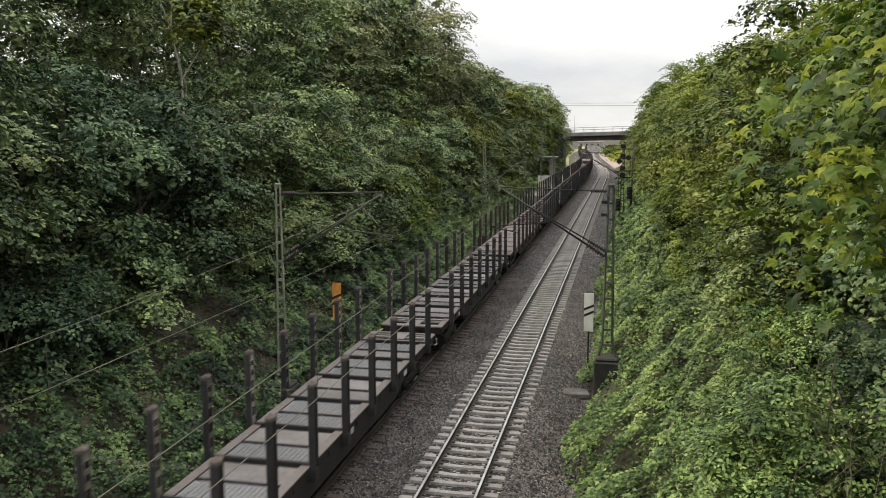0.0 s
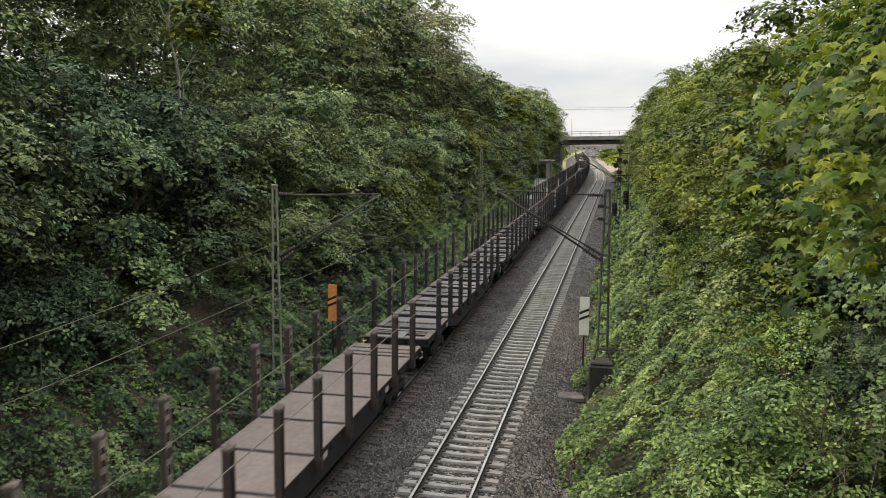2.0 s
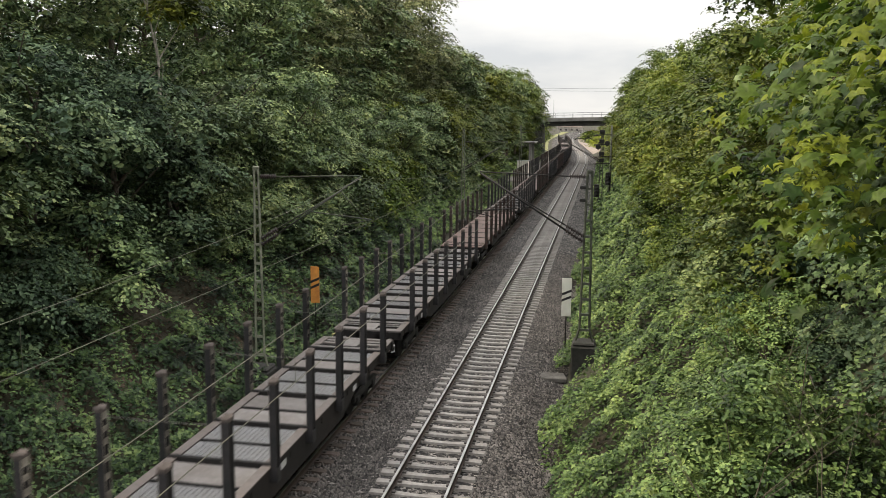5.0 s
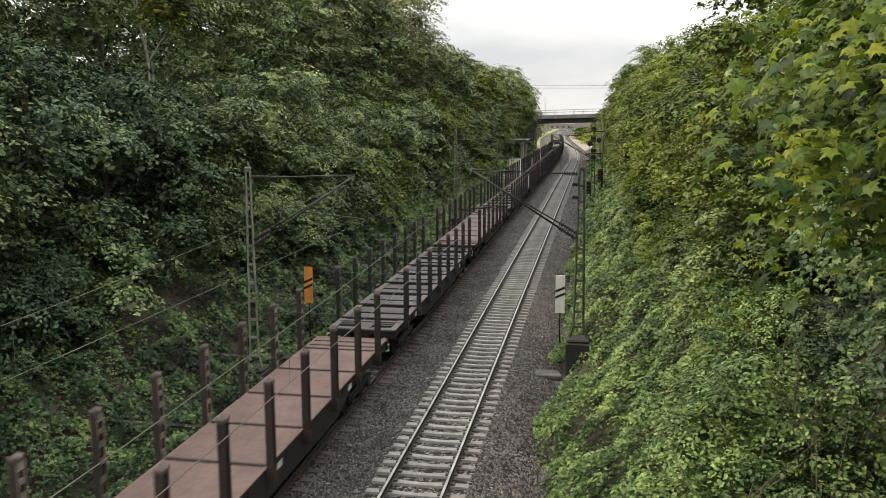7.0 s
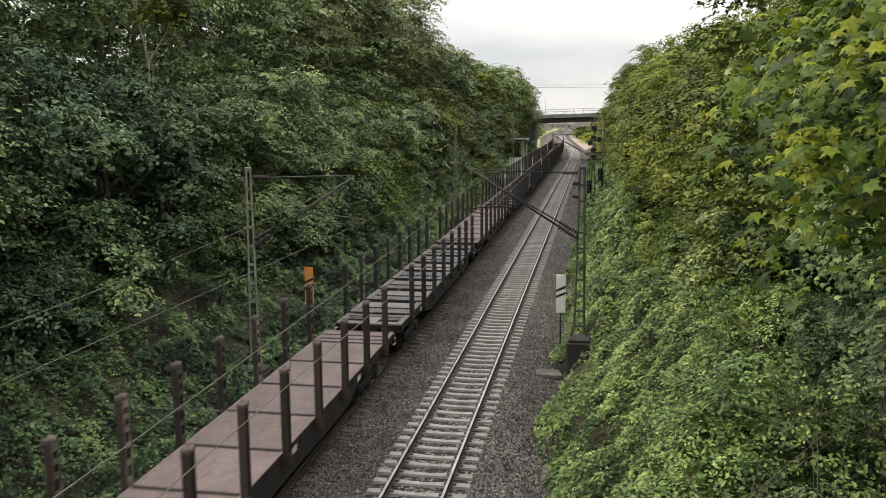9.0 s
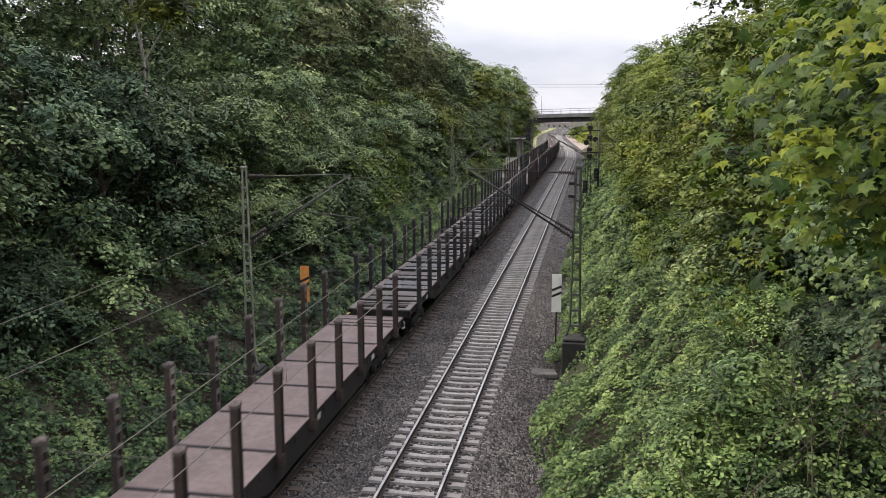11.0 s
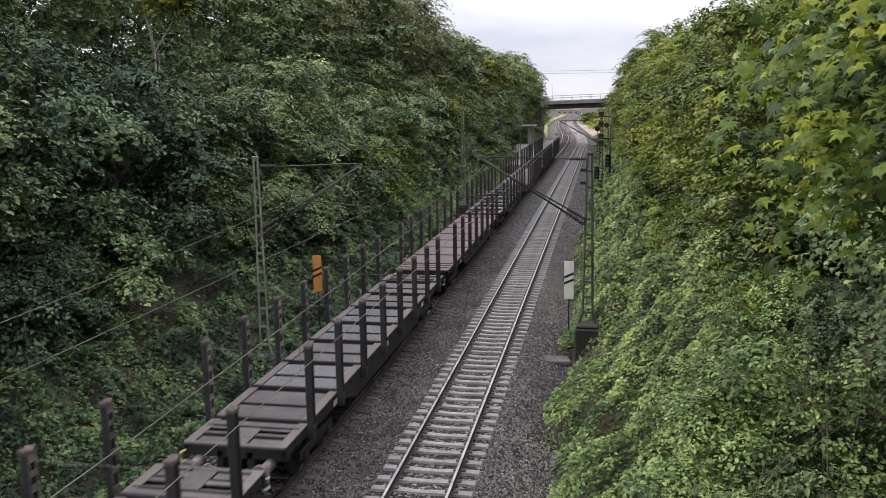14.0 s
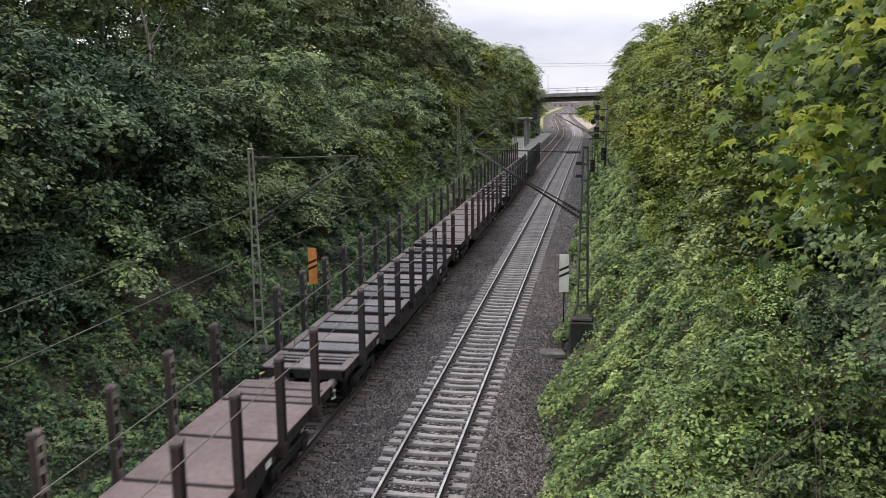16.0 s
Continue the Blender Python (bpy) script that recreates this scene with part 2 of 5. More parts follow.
# brown-black sill, darkened further for the shadow along its side
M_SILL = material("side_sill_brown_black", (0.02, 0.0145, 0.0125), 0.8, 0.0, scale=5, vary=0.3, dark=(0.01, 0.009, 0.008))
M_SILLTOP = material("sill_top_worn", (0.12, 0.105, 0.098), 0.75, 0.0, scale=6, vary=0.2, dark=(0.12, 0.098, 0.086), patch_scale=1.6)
M_BUFFER = material("greasy_buffer_steel", (0.2, 0.165, 0.15), 0.55, 0.2, scale=15)
M_STRAP = material("grey_strap", (0.16, 0.155, 0.14), 0.8, scale=15)
M_HANDLE = material("yellowed_handle_paint", (0.5, 0.42, 0.16), 0.6, scale=12)
M_TAG = material("pale_label_plate", (0.6, 0.6, 0.58), 0.6)
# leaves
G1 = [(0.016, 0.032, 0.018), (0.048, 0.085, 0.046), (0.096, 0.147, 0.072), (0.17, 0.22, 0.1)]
G2 = [(0.012, 0.026, 0.01), (0.052, 0.09, 0.033), (0.115, 0.165, 0.058), (0.21, 0.25, 0.09)]
G3 = [(0.02, 0.04, 0.011), (0.07, 0.108, 0.026), (0.14, 0.18, 0.043), (0.205, 0.228, 0.056)]
# wood greens raised: the colour carries light that the wood's face lacks
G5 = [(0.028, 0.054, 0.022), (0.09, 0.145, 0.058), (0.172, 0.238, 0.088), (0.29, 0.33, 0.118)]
G4 = [(0.022, 0.036, 0.009), (0.07, 0.094, 0.02), (0.13, 0.148, 0.032), (0.182, 0.188, 0.042)]
# yellow leaves, brightened so that sunlight on far bushes is in the colour
GY = [(0.13, 0.18, 0.025), (0.24, 0.29, 0.035), (0.36, 0.38, 0.05)]
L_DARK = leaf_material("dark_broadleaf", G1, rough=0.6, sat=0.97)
L_MID = leaf_material("mid_green_broadleaf", G2)
L_LIGHT = leaf_material("light_green_foliage", G3, sat=1.1)
L_WOOD = leaf_material("wood_foliage_lit_tone", G5, sat=0.94)
L_HIGH = leaf_material("muted_olive_foliage", [(0.04, 0.052, 0.025), (0.102, 0.124, 0.052), (0.18, 0.197, 0.084), (0.28, 0.28, 0.125)], through=0.3)
L_OLIVE = leaf_material("olive_green_foliage", G4, sat=1.1)
L_YELLOW = leaf_material("yellowing_leaves_lit_tone", GY, through=0.45)
# wide ramp: black gaps and yellow-lit blades are in the leaf colour
L_MAPLE = leaf_material("maple_leaves", [(0.008, 0.022, 0.005), (0.033, 0.066, 0.012), (0.08, 0.12, 0.018), (0.17, 0.19, 0.026)], rough=0.5, through=0.3, patch=1.2, sat=1.08)
# the low first tone gives the ivy its shaded gaps by colour
L_IVY = leaf_material("ground_ivy", [(0.013, 0.027, 0.009), (0.052, 0.094, 0.028), (0.125, 0.188, 0.056), (0.21, 0.268, 0.083)], patch=0.8)
L_LITTER = leaf_material("dead_leaves", [(0.03, 0.02, 0.013), (0.06, 0.042, 0.027), (0.1, 0.072, 0.045)], through=0.05)
# grass paled so that its colour carries the sunlit distance
M_GRASS = material("meadow_sunlit_tone", (0.24, 0.23, 0.1), 0.95, scale=2, vary=0.3, bump=0.4, bump_scale=5, dark=(0.13, 0.15, 0.05), patch_scale=0.08)
# pale pink holds the sunlight on the far ballast in its colour
M_SUNLITBED = material("sunlit_ballast_tone", (0.27, 0.225, 0.195), 0.95, scale=6, vary=0.3, bump=0.3, dark=(0.19, 0.155, 0.13), patch_scale=0.15)
M_RENDERED = material("pale_render", (0.4, 0.37, 0.33), 0.9, scale=2, vary=0.08)
M_ROOF = material("grey_brown_roof", (0.2, 0.16, 0.145), 0.85, scale=3)
# lowest tones put the dark gaps between leaves into the ivy's colour
L_DUSK = leaf_material("ground_ivy_with_gap_shade", [(0.008, 0.017, 0.008), (0.034, 0.064, 0.028), (0.098, 0.16, 0.06), (0.215, 0.285, 0.1)], patch=0.7)


# ---- mesh helpers ----
def part(name, bm, mat, parent=None, label=""):
    """Link a bmesh (or a finished mesh) as one mesh object under a thing or a part."""
    if isinstance(bm, bmesh.types.BMesh):
        me = bpy.data.meshes.new(name)
        bm.to_mesh(me)
        bm.free()
        for mt in (mat if isinstance(mat, (list, tuple)) else [mat]):
            me.materials.append(mt)
    else:
        me = bm
    ob = new(name, me)
    if parent is not None:
        ob.parent = parent
    if label:
        ob["label"] = label
    return ob


def thing(name, label, category, m=None, group="", kind=""):
    ob = new(name)
    ob.empty_display_size = 0.2
    if m is not None:
        ob.matrix_basis = m
    return tagged(ob, label, category, group, kind)


def box(bm, x0, x1, y0, y1, z0, z1, bevel=0.0, mi=0):
    vs = [bm.verts.new(p) for p in ((x0, y0, z0), (x1, y0, z0), (x1, y1, z0), (x0, y1, z0), (x0, y0, z1), (x1, y0, z1), (x1, y1, z1), (x0, y1, z1))]
    fs = [bm.faces.new([vs[i] for i in q]) for q in ((3, 2, 1, 0), (4, 5, 6, 7), (0, 1, 5, 4), (1, 2, 6, 5), (2, 3, 7, 6), (3, 0, 4, 7))]
    for f in fs:
        f.material_index = mi
    if bevel:
        es = list({e for f in fs for e in f.edges})
        bmesh.ops.bevel(bm, geom=es, offset=bevel, segments=1, affect='EDGES', clamp_overlap=True)
    return bm


def tube(bm, p, q, r, n=8, r2=None, caps=True):
    p, q = Vector(p), Vector(q)
    r2 = r if r2 is None else r2
    turn = (q - p).to_track_quat("Z", "Y").to_matrix()
    rings = []
    for c, rad in ((p, r), (q, r2)):
        rings.append([bm.verts.new(c + turn @ Vector((rad * math.cos(2 * math.pi * i / n), rad * math.sin(2 * math.pi * i / n), 0))) for i in range(n)])
    for i in range(n):
        f = bm.faces.new((rings[0][i], rings[0][(i + 1) % n], rings[1][(i + 1) % n], rings[1][i]))
        f.smooth = n > 5
    if caps:
        bm.faces.new(rings[0][::-1])
        bm.faces.new(rings[1])
    return bm


def chain(bm, pts, r, n=6):
    """A bent tube or wire through points."""
    pts = [Vector(p) for p in pts]
    rings = []
    for i, p in enumerate(pts):
        d = (pts[min(i + 1, len(pts) - 1)] - pts[max(i - 1, 0)]).normalized()
        turn = d.to_track_quat("Z", "Y").to_matrix()
        rings.append([bm.verts.new(p + turn @ Vector((r * math.cos(2 * math.pi * k / n), r * math.sin(2 * math.pi * k / n), 0))) for k in range(n)])
    for a, b in zip(rings, rings[1:]):
        for k in range(n):
            bm.faces.new((a[k], a[(k + 1) % n], b[(k + 1) % n], b[k]))
    return bm


def lathe(bm, p, q, radii, n=10):
    """A turned body along p to q, its radii evenly spaced."""
    p, q = Vector(p), Vector(q)
    turn = (q - p).to_track_quat("Z", "Y").to_matrix()
    rings = []
    for i, r in enumerate(radii):
        c = p.lerp(q, i / (len(radii) - 1))
        rings.append([bm.verts.new(c + turn @ Vector((r * math.cos(2 * math.pi * k / n), r * math.sin(2 * math.pi * k / n), 0))) for k in range(n)])
    for a, b in zip(rings, rings[1:]):
        for k in range(n):
            bm.faces.new((a[k], a[(k + 1) % n], b[(k + 1) % n], b[k]))
    bm.faces.new(rings[0][::-1])
    bm.faces.new(rings[-1])
    return bm


def sweep(name, profile, path, mats, pick=None, closed=False):
    """Sweep an (across, up) profile along a plan path of (x, y, z, across_x, across_y)."""
    vs, fs, mi = [], [], []
    k = len(profile)
    for x, y, z, ax, ay in path:
        vs += [(x + u * ax, y + u * ay, z + w) for u, w in profile]
    last = k if closed else k - 1
    for i in range(len(path) - 1):
        for j in range(last):
            a, b = i * k + j, i * k + (j + 1) % k
            fs.append((a, b, b + k, a + k))
            mi.append(pick(j) if pick else 0)
    me = bpy.data.meshes.new(name)
    me.from_pydata(vs, [], fs)
    for m in mats:
        me.materials.append(m)
    me.polygons.foreach_set("material_index", mi)
    me.update()
    return me


# ---- the line in plan: straight to the far bridge, a gentle left-hand curve, then straight again ----
def centre(y):
    if y < 172:
        return 0.0
    if y < 250:
        return -(y - 172) ** 2 / 2500
    far = min(y, 330) - 250
    ease = min(max(y - 330, 0), 130)
    return -(78 ** 2) / 2500 - (far + ease - ease * ease / 260) * 78 / 1250


def across(y):
    d = (centre(y + 0.5) - centre(y - 0.5))
    n = math.hypot(1, d)
    return 1 / n, -d / n


def line_path(offset, ys):
    out = []
    for y in ys:
        ax, ay = across(y)
        out.append((centre(y) + offset * ax, y + offset * ay, 0.0, ax, ay))
    return out


LEFT = -4.05
YS = [-60, -20] + list(range(0, 172, 12)) + list(range(172, 330, 4)) + list(range(330, 700, 30))


def smooth(a, b, x):
    t = min(1.0, max(0.0, (x - a) / (b - a)))
    return t * t * (3 - 2 * t)


def bank(x, y):
    """Height of the cutting's ground at x, y."""
    u = x - centre(y)
    open_out = 1 - 0.93 * smooth(200, 300, y)
    wob = 0.35 * noise.noise((x * 0.16, y * 0.13, 0)) + 0.12 * noise.noise((x * 0.6, y * 0.6, 3))
    if u < -8.6:
        h = min((-8.6 - u) * 0.72, 8.8)
    elif u > 3.2:
        h = min((u - 3.2) * 0.86, 8.8)
    else:
        return -0.62
    edge = min(1, abs(u + 8.6 if u < 0 else u - 3.2) / 1.5)
    return -0.62 + h * open_out + wob * edge


def build_ground():
    xs = [-2600, -900, -300, -120, -60, -40] + list(np.arange(-30, -8.5, 0.9)) + [-8.6, -5, -1, 2, 3.2] + list(np.arange(3.9, 20, 0.8)) + [24, 34, 60, 120, 300, 900, 2600]
    ys = [-1200, -300, -80] + list(np.arange(-30, 110, 1.6)) + list(np.arange(110, 330, 5.0)) + [350, 400, 470, 560, 700, 1000, 1600, 3000]
    vs, fs = [], []
    for y in ys:
        for x in xs:
            vs.append((x + centre(min(y, 700)) * (1 if abs(x) < 200 else 0), y, bank(x + centre(y), y) if abs(x) < 200 else bank(math.copysign(60, x), 0) * (1 - 0.93 * smooth(200, 300, y))))
    w = len(xs)
    for j in range(len(ys) - 1):
        for i in range(w - 1):
            fs.append((j * w + i, j * w + i + 1, (j + 1) * w + i + 1, (j + 1) * w + i))
    me = bpy.data.meshes.new("ground")
    me.from_pydata(vs, [], fs)
    me.materials.append(M_EARTH)
    me.polygons.foreach_set("use_smooth", [True] * len(fs))
    return tagged(new("ground", me), "brown earth sides and floor of a railway cutting", "ground", kind="structure")


build_ground()


# ---- ballast bed, rails, sleepers ----
def build_bed():
    prof = [(-7.6, -0.60), (-6.35, -0.26), (-5.5, -0.24), (LEFT, -0.25), (-2.6, -0.24), (-2.05, -0.32), (-1.45, -0.235), (-0.7, -0.245), (0, -0.262), (0.7, -0.245), (1.45, -0.235), (1.95, -0.28), (2.95, -0.58), (3.5, -0.60)]
    ys = [-60, -20] + list(np.arange(0, 70, 0.5)) + list(np.arange(70, 172, 3)) + list(range(172, 330, 4)) + list(range(330, 700, 30))
    fine = []
    for a, b in zip(prof, prof[1:]):
        n = max(1, int((b[0] - a[0]) / 0.25))
        fine += [(a[0] + (b[0] - a[0]) * i / n, a[1] + (b[1] - a[1]) * i / n) for i in range(n)]
    fine.append(prof[-1])
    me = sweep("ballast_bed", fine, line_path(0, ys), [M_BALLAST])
    co = np.empty(len(me.vertices) * 3)
    me.vertices.foreach_get("co", co)
    co = co.reshape(-1, 3)
    for p in co:
        p[2] += 0.022 * noise.noise((p[0] * 1.1, p[1] * 1.1, 5)) + 0.016 * noise.noise((p[0] * 4, p[1] * 4, 9))
    me.vertices.foreach_set("co", co.ravel())
    me.polygons.foreach_set("use_smooth", [True] * len(me.polygons))
    me.update()
    return tagged(new("ballast_bed", me), "grey-brown crushed stone ballast under both tracks", "ballast", kind="structure")


BED = build_bed()


def build_stones():
    """Loose stones lying on the near bed."""
    rng = np.random.default_rng(5)
    n = 66000
    y = 14 + (rng.random(n) ** 1.5) * 46
    x = rng.uniform(-3.6, 3.3, n)
    keep = (np.abs(np.abs(x) - 0.75) > 0.1)
    x, y = x[keep], y[keep]
    n = len(x)
    z = np.interp(x, [-3.4, -2.6, -2.05, -1.5, -1.3, -1.2, 1.2, 1.3, 1.5, 1.95, 2.95, 3.5], [-.24, -.24, -.32, -.25, -.26, -.30, -.30, -.26, -.25, -.28, -.58, -.60])
    tet = np.array([(1, 0, -.4), (-.5, .87, -.4), (-.5, -.87, -.4), (.25, .3, .75), (-.3, -.2, .6)])
    s = rng.uniform(0.024, 0.058, n)
    a = rng.uniform(0, 6.283, n)
    pts = tet[None] * s[:, None, None] * rng.uniform(0.7, 1.3, (n, 5, 1))
    ca, sa = np.cos(a)[:, None], np.sin(a)[:, None]
    vx = pts[:, :, 0] * ca - pts[:, :, 1] * sa + x[:, None]
    vy = pts[:, :, 0] * sa + pts[:, :, 1] * ca + y[:, None]
    vz = pts[:, :, 2] + z[:, None] + 0.018
    v = np.stack([vx, vy, vz], -1).reshape(-1, 3)
    tri = np.array([(0, 1, 3), (1, 4, 3), (1, 2, 4), (2, 0, 4), (0, 3, 4)])
    f = (tri[None] + (np.arange(n) * 5)[:, None, None]).reshape(-1, 3)
    me = quick_mesh("loose_ballast", v, f, M_STONE)
    tagged(new("loose_ballast", me), "loose grey ballast stones lying round the sleepers", "ballast", kind="stuff")


def quick_mesh(name, verts, faces, mats):
    """A mesh from arrays of points and of equal-sided faces."""
    me = bpy.data.meshes.new(name)
    verts = np.asarray(verts, dtype=np.float32)
    faces = np.asarray(faces, dtype=np.int32)
    k = faces.shape[1]
    me.vertices.add(len(verts))
    me.vertices.foreach_set("co", verts.ravel())
    me.loops.add(faces.size)
    me.loops.foreach_set("vertex_index", faces.ravel())
    me.polygons.add(len(faces))
    me.polygons.foreach_set("loop_start", np.arange(0, faces.size, k, dtype=np.int32))
    for m in (mats if isinstance(mats, (list, tuple)) else [mats]):
        me.materials.append(m)
    me.update(calc_edges=True)
    return me


build_stones()

RAIL = [(-0.036, 0.0), (-0.036, -0.04), (-0.012, -0.055), (-0.012, -0.145), (-0.07, -0.16), (-0.07, -0.172), (0.07, -0.172), (0.07, -0.16), (0.012, -0.145), (0.012, -0.055), (0.036, -0.04), (0.036, 0.0)]
RAIL = [(-0.030, 0.0), (-0.036, -0.008)] + RAIL[1:-1] + [(0.036, -0.008), (0.030, 0.0)]


def build_track(offset, label):
    t = thing("railway_track", label, "railway track", kind="structure")
    for side in (-0.753, 0.753):
        me = sweep("rail", RAIL, line_path(offset + side, YS), [M_RUST, M_RAILTOP], pick=lambda j: 1 if j in (len(RAIL) - 1, 0, len(RAIL) - 2) else 0, closed=True)
        part("rail", me, None, t, "rail with a shiny running surface and rusty web")
    return t


TRACK_R = build_track(0.0, "straight single track with bright rails on concrete sleepers")
TRACK_L = build_track(LEFT, "railway track running under the freight wagons")


# ---- moving train ----
WAGON = 21.12
BODY = 19.86
PITCH = 2.39
STAKES_Y = [(i - 3.5) * PITCH for i in range(8)]


def stake_mesh():
    """A stake: two flanges and a web, its inner side laced with rungs, open as a groove on the outer side."""
    bm = bmesh.new()
    for s in (-1, 1):
        box(bm, -0.08, 0.08, s * 0.092 - 0.02, s * 0.092 + 0.02, -0.06, 1.95, 0.008)
    # the web's black puts the shade behind the rungs into its colour
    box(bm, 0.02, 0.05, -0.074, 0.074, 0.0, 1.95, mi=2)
    for z, h in ((0.0, 0.22), (0.48, 0.13), (0.86, 0.13), (1.22, 0.13), (1.5, 0.11), (1.76, 0.19)):
        box(bm, -0.078, -0.05, -0.074, 0.074, z, z + h, mi=1)
    for s in (-1, 1):
        box(bm, -0.084, -0.079, s * 0.092 - 0.018, s * 0.092 + 0.018, 0.05, 1.93, mi=1)
    box(bm, -0.12, 0.09, -0.118, 0.118, -0.36, -0.04, 0.01)
    return bm


def head_mesh():
    """The worn double-humped head of a stake."""
    bm = bmesh.new()
    out = [(-0.122, 1.92), (0.122, 1.92), (0.122, 1.99), (0.092, 2.04), (0.05, 2.0), (0.0, 1.95), (-0.05, 2.0), (-0.092, 2.035), (-0.122, 1.99)]
    rings = [[bm.verts.new((y, x, z)) for x, z in out] for y in (-0.085, 0.085)]
    bm.faces.new(rings[0])
    bm.faces.new(rings[1][::-1])
    n = len(out)
    for k in range(n):
        bm.faces.new((rings[0][k], rings[1][k], rings[1][(k + 1) % n], rings[0][(k + 1) % n]))
    bmesh.ops.recalc_face_normals(bm, faces=bm.faces)
    return bm


def wheel_mesh():
    bm = bmesh.new()
    tube(bm, (-0.065, 0, 0), (0.065, 0, 0), 0.46, 20)
    tube(bm, (0.045, 0, 0), (0.075, 0, 0), 0.49, 20)
    return bm


def build_wagon(kind):
    """A four-axle stake wagon, its origin at mid-length on the rail top. kind: bays or panels, and the deck's colour."""
    deck_mat = {"bays": M_DECKGREY, "dim": M_DECKDIM, "tan": M_DECKTAN, "rose": M_DECKROSE, "red": M_DECKRED}[kind]
    label = {"bays": "grey stake wagon with open cross-barred bays, empty",
             "dim": "dark grey-brown stake wagon with open cross-barred bays, empty",
             "tan": "empty stake wagon with a dusty tan plate deck",
             "rose": "empty stake wagon with a rose-brown plate deck",
             "red": "empty stake wagon with a red-brown plate deck"}[kind]
    w = thing("stake_wagon", label, "freight wagon", group="wagons of the train")
    h = BODY / 2
    top = 1.48
    flat = kind not in ("bays", "dim")
    # side sills, deeper between the bogies
    for s in (-1, 1):
        bm = bmesh.new()
        out = [(-h, 1.2), (-h + 4.4, 1.1), (-h + 5.8, 0.7), (h - 5.8, 0.7), (h - 4.4, 1.1), (h, 1.2), (h, top - 0.02), (-h, top - 0.02)]
        rings = [[bm.verts.new((x, y, z)) for y, z in out] for x in (s * 1.17, s * 1.24)]
        bm.faces.new(rings[0])
        bm.faces.new(rings[1][::-1])
        for i in range(8):
            bm.faces.new((rings[0][i], rings[0][(i + 1) % 8], rings[1][(i + 1) % 8], rings[1][i]))
        box(bm, s * 1.24 if s > 0 else -1.265, 1.265 if s > 0 else -1.24, -h + 0.2, h - 0.2, top - 0.10, top - 0.03)
        for i in range(-8, 9):
            box(bm, min(s * 1.24, s * 1.262), max(s * 1.24, s * 1.262), i * 1.155 - 0.03, i * 1.155 + 0.03, 1.2, top - 0.1)
        bmesh.ops.recalc_face_normals(bm, faces=bm.faces)
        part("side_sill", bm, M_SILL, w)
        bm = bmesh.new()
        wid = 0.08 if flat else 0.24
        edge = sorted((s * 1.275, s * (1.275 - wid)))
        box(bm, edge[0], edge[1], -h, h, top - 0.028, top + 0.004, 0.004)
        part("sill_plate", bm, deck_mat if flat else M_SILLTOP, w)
    # floor under the bays, near-black so that the open slots look shaded
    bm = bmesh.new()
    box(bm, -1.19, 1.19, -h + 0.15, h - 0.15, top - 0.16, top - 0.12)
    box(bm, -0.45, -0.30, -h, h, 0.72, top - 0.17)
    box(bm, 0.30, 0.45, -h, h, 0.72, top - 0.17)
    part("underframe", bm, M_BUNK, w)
    # deck pieces bay by bay
    rng = random.Random(sum(ord(c) for c in kind) + 3)
    bunk_w = 0.07 if flat else 0.12
    for a, b in zip(STAKES_Y, STAKES_Y[1:]):
        a2, b2 = a + bunk_w, b - bunk_w
        if flat:
            bm = bmesh.new()
            box(bm, -1.235, 1.235, a2, b2, top - 0.06, top, 0.012)
            part("deck_plate", bm, deck_mat, w)
            continue
        mid = (a2 + b2) / 2
        for c, d, is_grate in ((a2, mid - 0.075, rng.random() < 0.45), (mid + 0.075, b2, rng.random() < 0.4)):
            bm = bmesh.new()
            box(bm, -1.06, 1.06, c, d, top - 0.10, top - 0.05, 0.01)
            if is_grate:
                n = int((d - c) / 0.07)
                for i in range(n):
                    y = c + 0.03 + i * 0.07
                    for k in range(8):
                        x = -0.98 + k * 0.248 + (0.12 if i % 2 else 0)
                        box(bm, x, min(x + 0.17, 0.99), y, y + 0.03, top - 0.05, top - 0.032)
            part("deck_plate", bm, M_GRATE if is_grate else deck_mat, w, "ribbed tread plate" if is_grate else "")
        bm = bmesh.new()
        box(bm, -1.07, 1.07, mid - 0.032, mid + 0.032, top - 0.11, top - 0.012, 0.006)
        part("cross_bar", bm, M_BUNK, w)
    # end bays: a plate, then framing with open slots either side of a middle plate
    for s in (-1, 1):
        def strip(name, x0, x1, d0, d1, z0, z1, mat):
            bm = bmesh.new()
            box(bm, x0, x1, min(s * (h - d0), s * (h - d1)), max(s * (h - d0), s * (h - d1)), top + z0, top + z1, 0.008)
            part(name, bm, mat, w)
        inner = h - STAKES_Y[-1] - bunk_w
        strip("end_plate", -1.235, 1.235, 1.16, inner, -0.06, -0.006, deck_mat)
        strip("cross_bar", -1.2, 1.2, 1.085, 1.15, -0.10, 0.012, M_BUNK)
        strip("end_edge", -1.24, 1.24, -0.02, 0.125, -0.06, 0.0, deck_mat)
        if flat:
            strip("end_plate", -1.235, 1.235, 0.62, 1.08, -0.06, -0.008, deck_mat)
            strip("cross_bar", -1.2, 1.2, 0.555, 0.61, -0.10, 0.012, M_BUNK)
            strip("end_plate", -1.235, 1.235, 0.13, 0.55, -0.06, -0.012, deck_mat)
            continue
        strip("middle_plate", -0.30, 0.24, 0.13, 1.08, -0.05, -0.008, deck_mat)
        for x0, x1 in ((-1.07, -0.31), (0.25, 1.07)):
            strip("slot_sill", x0, x1, 0.99, 1.08, -0.06, -0.014, deck_mat)
            strip("cross_plate", x0, x1, 0.60, 0.76, -0.06, -0.012, deck_mat)
